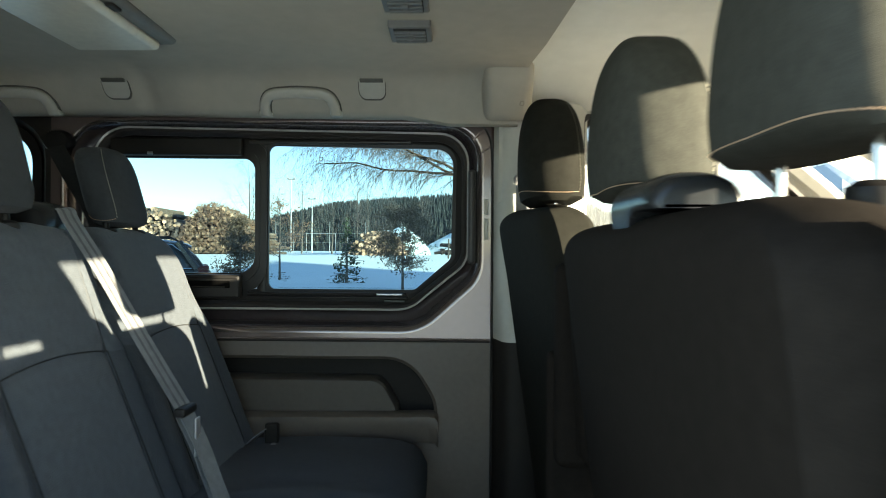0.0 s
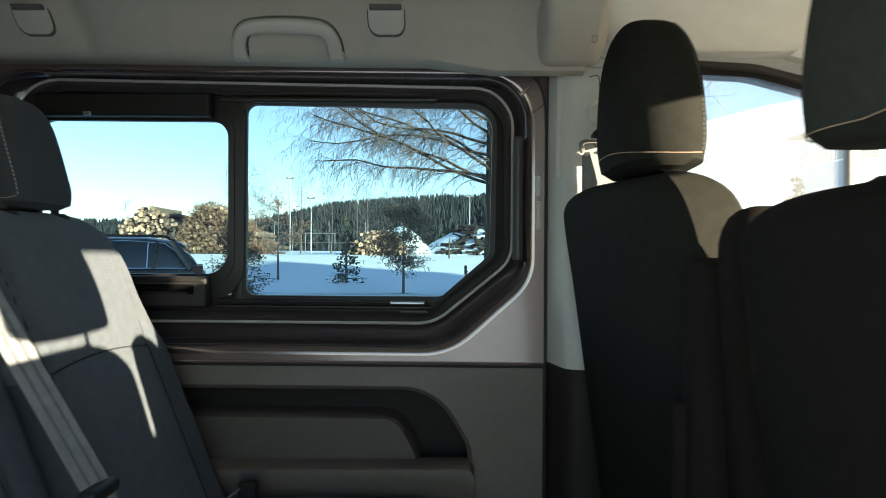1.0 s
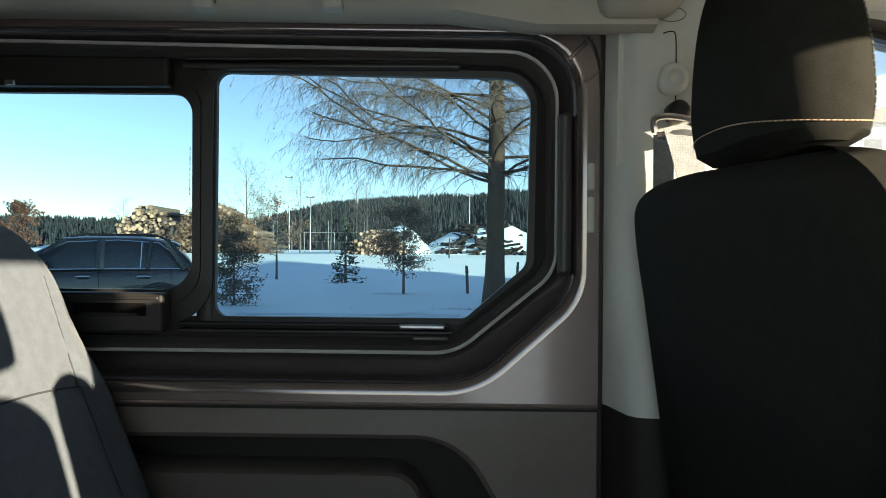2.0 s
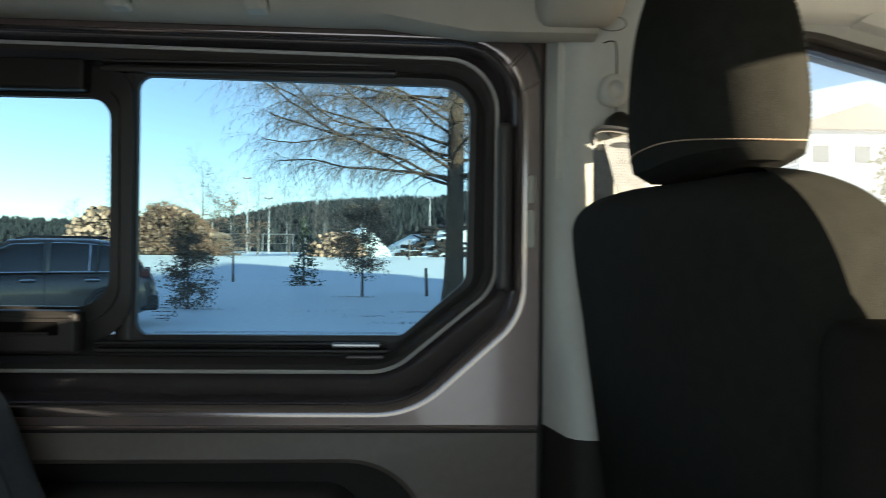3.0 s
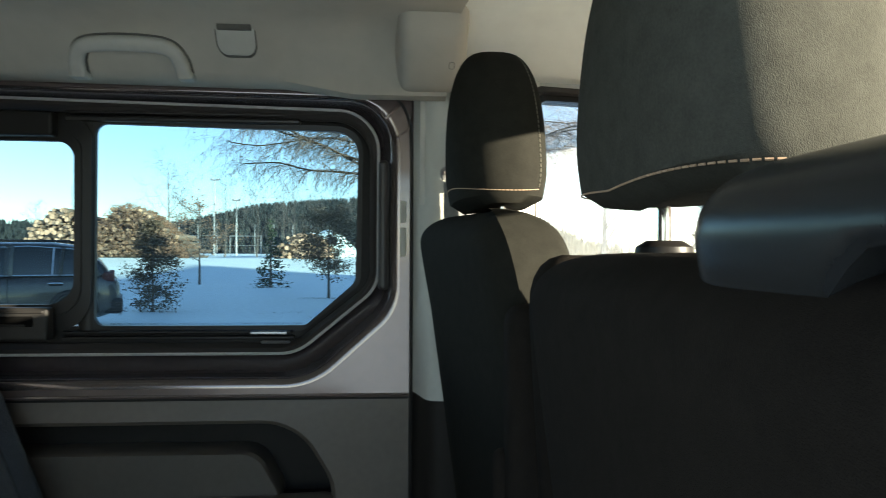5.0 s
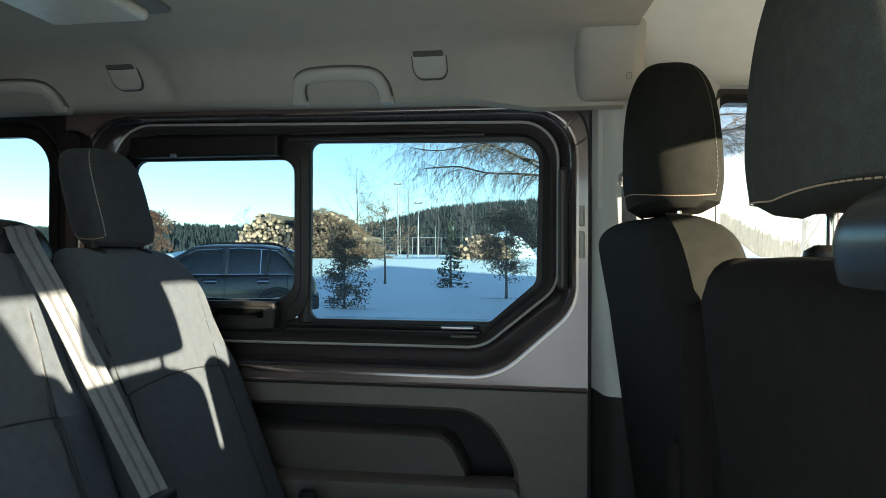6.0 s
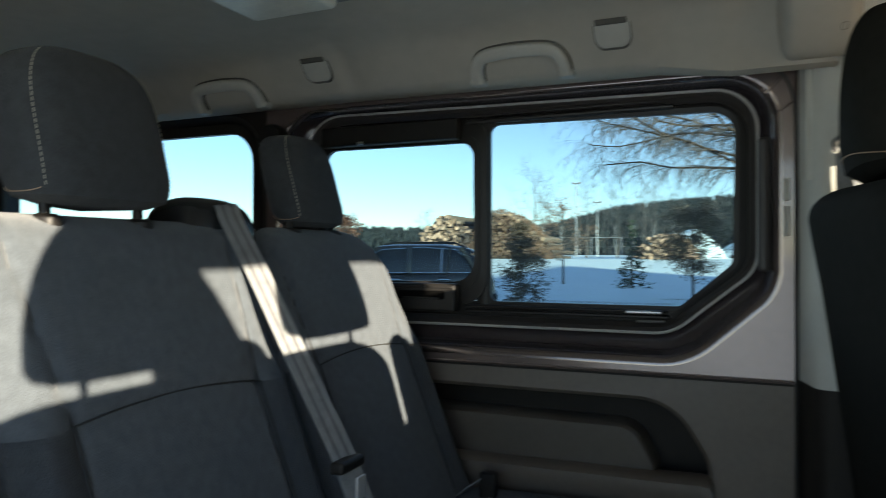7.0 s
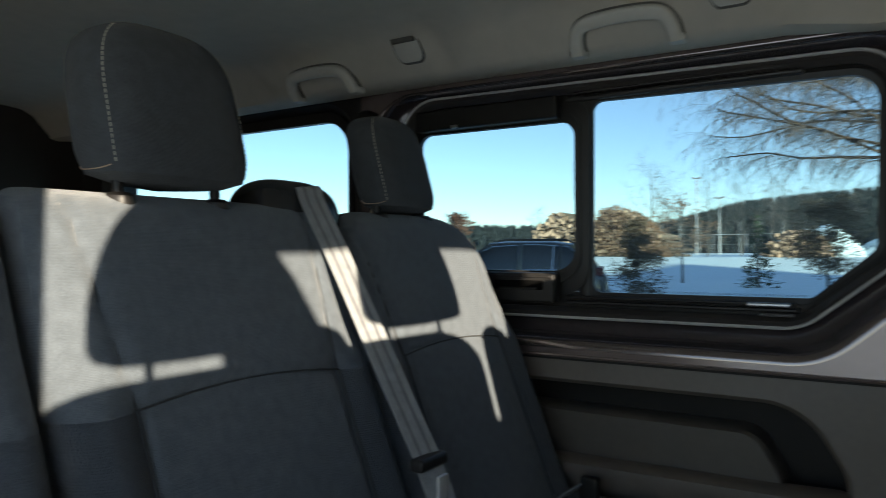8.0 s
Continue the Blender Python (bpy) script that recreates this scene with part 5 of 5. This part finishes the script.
LOGS = [log_mesh(r, 4.2, 50 + i, LOGEND, LOGBARK) for i, r in enumerate((.09, .11, .13, .15, .17, .12, .14))]
DARKLOGS = [log_mesh(r, 4.2, 50 + i, LOGDARK, LOGDARK) for i, r in enumerate((.14, .18, .22, .16))]


def timber_stack(x0, x1, y, height, label, seed, slope=1., kind_of=None, peak=.5, ends=None):
    """Heap of logs with their sawn ends towards the road: the upper ones single, the covered rest one mesh."""
    rng = random.Random(seed)
    g = ground_z((x0 + x1) / 2, y)
    e = thing("log_pile", label, "log pile", ((x0 + x1) / 2, y, g), group="timber stacks")
    rows, z, row = [], g + .12, 0
    while z < g + height:
        t = ((z - g) / height) ** 1.5 * slope
        x = x0 + (x1 - x0) * peak * t + (row % 2) * .12 + rng.uniform(-.15, .15)
        while x < x1 - (x1 - x0) * (1 - peak) * t + rng.uniform(-.1, .2):
            rows.append((z + rng.uniform(-.05, .05), x, y + rng.uniform(-.45, .3)))
            x += rng.uniform(.21, .29)
        z += .20
        row += 1
    rows.sort(reverse=True)
    for z, x, py in rows[:290]:
        o = new("log", rng.choice(kind_of or LOGS))
        o.parent = e
        o.location = Vector((x, py, z)) - WORLDPOS[e]
        o.rotation_euler = (rng.gauss(0, .03), rng.random() * 6.28, rng.gauss(0, .06))
    v, f = [], []
    for z, x, py in rows[290:]:
        k, r = len(v), rng.uniform(.09, .15)
        v += [(x + r * math.cos(q), py + d, z + r * math.sin(q)) for d in (0, 4.) for q in (2 * math.pi * j / 8 for j in range(8))]
        f += [tuple(range(k, k + 8))] + [(k + j, k + (j + 1) % 8, k + 8 + (j + 1) % 8, k + 8 + j) for j in range(8)]
    if v:
        tagged(raw("covered_logs", v, f, ends or LOGHID, e), kind="stuff")
    return e


timber_stack(-22.7, -16.4, 46, 3.05, "tall stack of pale sawn logs by the yard", 61, .95, peak=.42)
timber_stack(-17.9, -12.0, 45.4, 3.1, "stack of weathered sawn logs under brushwood", 65, .80, OLDLOGS, .30)
timber_stack(-7.1, -2.9, 47, 1.7, "stack of sawn logs under a snow bank", 62, .75)
# brushwood on the timber: tangled dry branches
rng = random.Random(8)
brush = Soup()
def dome(x):
    """Height of the covered timber at x."""
    u = (x + 16.2) / (1.9 if x < -16.2 else 4.4)
    return 3.25 * max(0., 1 - abs(u) ** 1.7)


for i in range(5200):
    x = rng.uniform(-18.0, -12.0)
    top = i % 3 == 0
    p = Vector((x, (46.4 + rng.uniform(-.6, 1.4)) if top else 44.9 + rng.uniform(-.15, .2), 0))
    h = dome(x)
    if h < .15:
        continue
    p.z = ground_z(p.x, p.y) + (h * rng.uniform(.86, 1.04) if top else h * rng.random() ** .8)
    d = Vector((rng.gauss(0, 1), rng.gauss(0, .4), rng.gauss(.15, .6))).normalized()
    if top or rng.random() < .3:
        brush.twig(p, p + d * rng.uniform(.15, .55), .013, .004)
    if rng.random() < (.9 if top else .34):
        brush.leaf(p + d * .1, rng.uniform(.07, .17), rng)
tagged(raw("brushwood", brush.v, brush.f, LEAF), "tangled dry brushwood with brown leaves on timber", "brushwood", kind="stuff")


def snow_bank(x, y, w, d, h, seed, skew=.0):
    """Heaped snow with an uneven crest."""
    nx, ny = 26, 12
    v, f = [], []
    for j in range(ny + 1):
        for i in range(nx + 1):
            u, q = i / nx * 2 - 1, j / ny * 2 - 1
            k = max(0, 1 - abs(u - skew * (1 - abs(u))) ** 2.2) * max(0, 1 - abs(q) ** 2)
            px, py = x + u * w / 2, y + q * d / 2
            v.append((px, py, ground_z(px, py) - .12 + h * k * (1 + .25 * noise.noise(Vector((px * .7, py * .7, seed))))))
    for j in range(ny):
        for i in range(nx):
            a = j * (nx + 1) + i
            f.append((a, a + 1, a + nx + 2, a + nx + 1))
    tagged(raw("snow_bank", v, f, SNOW, smooth=True), "heaped bank of white snow", "snow bank", group="snow banks")


snow_bank(-4.7, 51.0, 6.4, 4.2, 2.15, 1, .25)
snow_bank(2.6, 53, 11, 7, 2.3, 2)
snow_bank(9.5, 54, 9, 7, 2.3, 3)


def log_heap(x, y, w, d, h, number, label, seed):
    """Dark logs tumbled over the near slope of a snow bank."""
    rng = random.Random(seed)
    e = thing("log_heap", label, "log pile", (x, y - d / 2, ground_z(x, y - d / 2)), group="snowy log heaps")
    for _ in range(number):
        u, q = rng.uniform(-1, 1), -rng.random() ** .6
        px, py = x + u * w / 2, y + q * d / 2
        z = ground_z(px, py) - .10 + h * max(0, 1 - abs(u) ** 2.2) * (1 - q * q) + rng.uniform(-.05, .22)
        o = new("log", rng.choice(DARKLOGS))
        o.parent = e
        o.location = Vector((px, py, max(z, ground_z(px, py) + .1))) - WORLDPOS[e]
        k = rng.uniform(.5, .85)
        o.scale = (k, rng.uniform(.10, .34), k)
        o.rotation_euler = (rng.gauss(.22, .16), rng.random() * 6.28, rng.gauss(0, .85))
    return e


log_heap(1.9, 52.8, 6.2, 6.6, 2.3, 190, "jumbled dark logs half buried in snow", 63)
log_heap(8.2, 53.6, 6.0, 6.6, 2.3, 220, "jumbled dark logs half buried in snow", 64)
snow_bank(-24, 52, 16, 5, 1.0, 5)


# ---- vehicles ----
def wheel(parent, x, y, side, r=.36):
    """Tyre with rim, hub and spokes."""
    def rings(prof):
        return loft([[(x + rr * math.cos(a), y + side * d, G + r + rr * math.sin(a)) for a in (2 * math.pi * j / 28 for j in range(28))] for rr, d in prof])
    w = part("wheel", rings(((r * .66, -.02), (r * .72, .0), (r * .93, .0), (r, -.03), (r, -.18), (r * .9, -.22), (r * .6, -.22))), TYRE, parent)
    rim = part("rim", rings(((r * .67, -.005), (r * .62, -.03), (r * .25, -.035), (r * .12, -.02))), STEEL, w)
    for k in range(5):
        a = 2 * math.pi * k / 5
        d = Vector((math.cos(a), 0, math.sin(a)))
        c = Vector((x, y - side * .012, G + r))
        part("spoke", tube([c + d * r * .1, c + d * r * .63], .028, 6), STEEL, w)


def estate_car(x0, y0, label, paint, length=4.6, tall=1.66, group=""):
    """Tall estate car whose tail is at x0 and nose towards -x; y0 is its near side."""
    e = thing("parked_car", label, "car", (x0 - length / 2, y0 + .92, G), group=group)
    k = length / 4.6
    def X(u):
        return x0 - u * k
    belt = 1.06 / 1.66 * tall
    # lower body: sections along the car, as half widths and heights
    secs = [(0.0, .74, .42, .74), (.05, .84, .34, .88), (.16, .89, .30, .98), (.35, .92, .24, 1.05), (1.2, .93, .22, belt), (2.4, .93, .22, belt - .02), (3.2, .92, .22, belt - .05), (3.45, .91, .23, belt - .06),
            (3.9, .88, .25, belt - .12), (4.25, .82, .28, belt - .20), (4.5, .70, .32, belt - .34), (4.6, .55, .40, belt - .48)]
    rings = []
    for u, hw, zb, zt in secs:
        m = (zb + zt) / 2
        prof = [(-.86, zb), (-.99, zb + .10), (-1.0, m), (-.985, zt - .16), (-.955, zt - .05), (-.90, zt), (0, zt + .03), (.90, zt), (.955, zt - .05), (.985, zt - .16), (1.0, m), (.99, zb + .10), (.86, zb)]
        rings.append([(X(u), y0 + .92 + p * hw, G + z) for p, z in prof])
    part("body", loft(rings), paint, e)
    # cabin glass, tapering to the roof
    cab = [(.14, .66, belt - .06, belt - .03), (.36, .77, belt - .02, tall - .33), (.62, .80, belt - .02, tall - .13), (.80, .80, belt - .02, tall - .07), (1.2, .81, belt - .02, tall - .02), (2.2, .81, belt - .02, tall - .02), (2.62, .80, belt - .02, tall - .08), (3.1, .80, belt - .02, tall - .30), (3.55, .76, belt - .06, belt - .03)]
    rings = [[(X(u), y0 + .92 + s, G + z) for s, z in ((-hw - .085, zb), (-hw - .06, zb + (zt - zb) * .45), (-hw + .07, zb + (zt - zb) * .93), (-hw + .14, zt), (hw - .14, zt), (hw - .07, zb + (zt - zb) * .93), (hw + .06, zb + (zt - zb) * .45), (hw + .085, zb))] for u, hw, zb, zt in cab]
    part("glazing", loft(rings), CARGLASS, e, "dark reflective glass")
    roof = [(.46, .62, tall - .16, .03), (.56, .70, tall - .115, .045), (.80, .74, tall - .07, .06), (1.2, .75, tall - .02, .06), (2.2, .75, tall - .02, .06), (2.55, .74, tall - .05, .05), (2.68, .70, tall - .10, .03)]
    part("roof", loft([[(X(u), y0 + .92 + s, G + z) for s, z in ((-hw, zt - th), (-hw + .02, zt - .01), (-hw + .12, zt + .025), (0, zt + .035), (hw - .12, zt + .025), (hw - .02, zt - .01), (hw, zt - th))] for u, hw, zt, th in roof]), paint, e)
    for s in (-1, 1):
        yo = y0 + .92
        def side_pt(u, f):
            z = belt + (tall - .07 - belt) * f
            return (X(u), yo + s * (.905 - .125 * max(0, f - .35) - .03 * f), G + z)
        for ua, ub, r in ((1.06, 1.0, .04), (1.92, 1.90, .075), (3.32, 2.55, .04), (.34, .72, .075)):
            part("window_pillar", tube([side_pt(ua, -.02), side_pt((ua + ub) / 2, .5), side_pt(ub, 1)], r, 6), paint, e)
        part("window_pillar", tube([side_pt(1.18, -.02), side_pt(1.16, .94)], .018, 6), CHROME, e)
        part("window_trim", tube([side_pt(.45, .0), side_pt(1.5, .0), side_pt(3.3, -.04)], .011, 6), CHROME, e, "bright window trim")
        part("window_trim", tube([side_pt(.52, .45), side_pt(.85, .93), side_pt(1.6, 1.02), side_pt(2.5, .93), side_pt(2.95, .5), side_pt(3.35, 0)], .009, 6), CHROME, e, "bright window trim")
        part("roof_rail", tube([(X(.72), yo + s * .70, G + tall - .05), (X(.9), yo + s * .70, G + tall + .035), (X(2.2), yo + s * .70, G + tall + .035), (X(2.45), yo + s * .70, G + tall - .01)], .018, 6), BLACK, e)
        m = part("mirror", loft([[(X(2.86 + a * .14), yo + s * (1.03 + b_ * .13), G + belt + .05 + c * .09) for a, b_, c in ((kx, math.cos(q), math.sin(q)) for q in (2 * math.pi * j / 10 for j in range(10)))] for kx in (-.55, -.5, .3, .7)]), BLACK, e)
        part("mirror_arm", rbox(X(2.9), X(2.82), *sorted((yo + s * .86, yo + s * .95)), G + belt - .03, G + belt + .01, .008), BLACK, m)
        for u in (2.08, 1.0):
            h = part("door_handle", tube([(X(u), yo + s * .925, G + .86), (X(u + .06), yo + s * .965, G + .865), (X(u + .18), yo + s * .965, G + .865), (X(u + .24), yo + s * .925, G + .86)], .016, 6), CHROME, e)
            part("handle_recess", rbox(X(u + .24), X(u + .0), *sorted((yo + s * .90, yo + s * .940)), G + .815, G + .905, .03, 3), BLACK, h)
        for u in (.62, 1.92, 3.15):
            part("door_gap", tube([(X(u), yo + s * .915, G + .34), (X(u), yo + s * .933, G + .62), (X(u), yo + s * .905, G + belt - .03)], .006, 5), BLACK, e)
        part("sill_cladding", rbox(X(3.35), X(.95), *sorted((yo + s * .80, yo + s * .945)), G + .20, G + .34, .02, 2), BLACK, e)
        for u in (.82, 3.62):
            arch = [(X(u) + .38 * math.cos(q), yo + s * .925, G + .33 + .38 * math.sin(q)) for q in (math.pi * j / 14 for j in range(15))]
            part("wheel_arch", tube(arch, .045, 7), BLACK, e)
            wheel(e, X(u), yo + s * .945, s, .33)
        part("tail_lamp", rbox(X(.34), X(.10), *sorted((yo + s * .62, yo + s * .885)), G + .88, G + 1.05, .03, 3), LAMPRED, e)
        part("headlamp", rbox(X(4.45), X(4.15), *sorted((yo + s * .52, yo + s * .80)), G + .66, G + .80, .04, 3), LAMPCLEAR, e)
    part("rear_bumper", rbox(X(.3), X(-.06), y0 + .04, y0 + 1.80, G + .30, G + .58, .06, 3), BLACK, e)
    part("front_bumper", rbox(X(4.66), X(4.3), y0 + .16, y0 + 1.68, G + .24, G + .52, .08, 3), paint, e)
    return e


estate_car(-4.80, 12.65, "dark grey estate car parked on snow", CARPAINT, 4.2, 1.57).rotation_euler.z = radians(20)
estate_car(-10.18, 16.28, "black car parked further along the yard", CARPAINT2, 4.4, 1.50).rotation_euler.z = radians(20)


# the van's own wheels
wheels = thing("van_wheels", "black tyres of the van on snow", "wheels", (0, .8, G), kind="structure")
for x in (-1.75, 1.45):
    for y, side in ((YS - .01, 1), (YR - .08, -1)):
        wheel(wheels, x, y, side, .33)

# ---- houses ahead of the van ----
def house(x0, x1, y0, y1, h, label, wall, storeys=3, bays_x=4, bays_y=6, roof_h=1.6):
    e = thing("house", label, "house", ((x0 + x1) / 2, (y0 + y1) / 2, G))
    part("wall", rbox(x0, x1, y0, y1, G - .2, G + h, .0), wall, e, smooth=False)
    xm = (x0 + x1) / 2
    b = loft([[(x0 - .6, y, G + h - .1), (x0 - .6, y, G + h + .1), (xm, y, G + h + roof_h), (x1 + .6, y, G + h + .1), (x1 + .6, y, G + h - .1)] for y in (y0 - .6, y1 + .6)])
    roof = part("roof", b, ROOFING, e, smooth=False)
    part("snow_cover", loft([[(x0 - .5, y, G + h + .12), (xm, y, G + h + roof_h + .25), (x1 + .5, y, G + h + .12), (xm, y, G + h + roof_h - .1)] for y in (y0 - .5, y1 + .5)]), SNOW, roof, smooth=False)
    step = h / storeys
    for s in range(storeys):
        z0 = G + step * s + .9
        for i in range(bays_y):
            y = y0 + (y1 - y0) * (i + .5) / bays_y
            w = part("window", rbox(x0 - .05, x0 + .02, y - .65, y + .65, z0, z0 + 1.3, .0), WHITEWALL, e, smooth=False)
            part("pane", rbox(x0 - .07, x0 - .02, y - .55, y + .55, z0 + .1, z0 + 1.2, .0), WINDARK, w, smooth=False)
        for i in range(bays_x):
            x = x0 + (x1 - x0) * (i + .5) / bays_x
            w = part("window", rbox(x - .65, x + .65, y0 - .05, y0 + .02, z0, z0 + 1.3, .0), WHITEWALL, e, smooth=False)
            part("pane", rbox(x - .55, x + .55, y0 - .07, y0 - .02, z0 + .1, z0 + 1.2, .0), WINDARK, w, smooth=False)
    return e


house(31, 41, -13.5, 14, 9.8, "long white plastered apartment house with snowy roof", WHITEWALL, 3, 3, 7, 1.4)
house(24.0, 32.0, 44, 50, 9.4, "blue-grey clad house behind a spruce", BLUEWALL, 3, 3, 4)
# Brighter needle colour puts the sun on this spruce.
spruce(13.5, 19.5, 5.8, 2.0, 71, NEEDLELIT, label="spruce beside the drive, coloured yellow-green as if sunlit", dense=.9)
spruce(10.7, 22.5, 3.9, 1.15, 72, NEEDLE, label="small green spruce beside the drive", dense=1.)
spruce(16.5, 33.0, 3.4, 1.6, 73, NEEDLE, label="bushy green conifer near the house")


# ---- far wooded hills ----
def hill_top(x):
    """Height of the wooded skyline above the snow."""
    r = 1 / (1 + math.exp(-(x + 140) / 18))
    open_end = 1 / (1 + math.exp((x - 135) / 14))
    return 9 + open_end * (25 + 20 * r + .055 * max(0, min(220, x + 100)) + 3 * noise.noise(Vector((x * .006, 0, 5))) + 2.5 * noise.noise(Vector((x * .03, 0, 9))))


v, f, n = [], [], 90
for j in range(7):
    for i in range(n + 1):
        x = -900 + 2000 * i / n
        v.append((x, 430 + j * 45, G - 2 + (hill_top(x) - 9) * (1 - (1 - j / 6) ** 1.5)))
for j in range(6):
    for i in range(n):
        a = j * (n + 1) + i
        f.append((a, a + 1, a + n + 2, a + n + 1))
tagged(raw("hillside", v, f, FOREST, smooth=True), "dark wooded hillside", kind="structure")
rng, wood = random.Random(3), Soup()
for _ in range(15000):
    j = rng.random() ** .7
    x = rng.uniform(-620, 165)
    z = G - 2 + (hill_top(x) - 9) * (1 - (1 - j) ** 1.5)
    h = rng.uniform(5, 11.5)
    wood.cone(x, 430 + j * 270, z - 1, h, h * rng.uniform(.15, .22), rng)
tagged(raw("far_forest", wood.v, wood.f, FOREST), "dense dark conifer forest on the hills", "forest", kind="stuff")
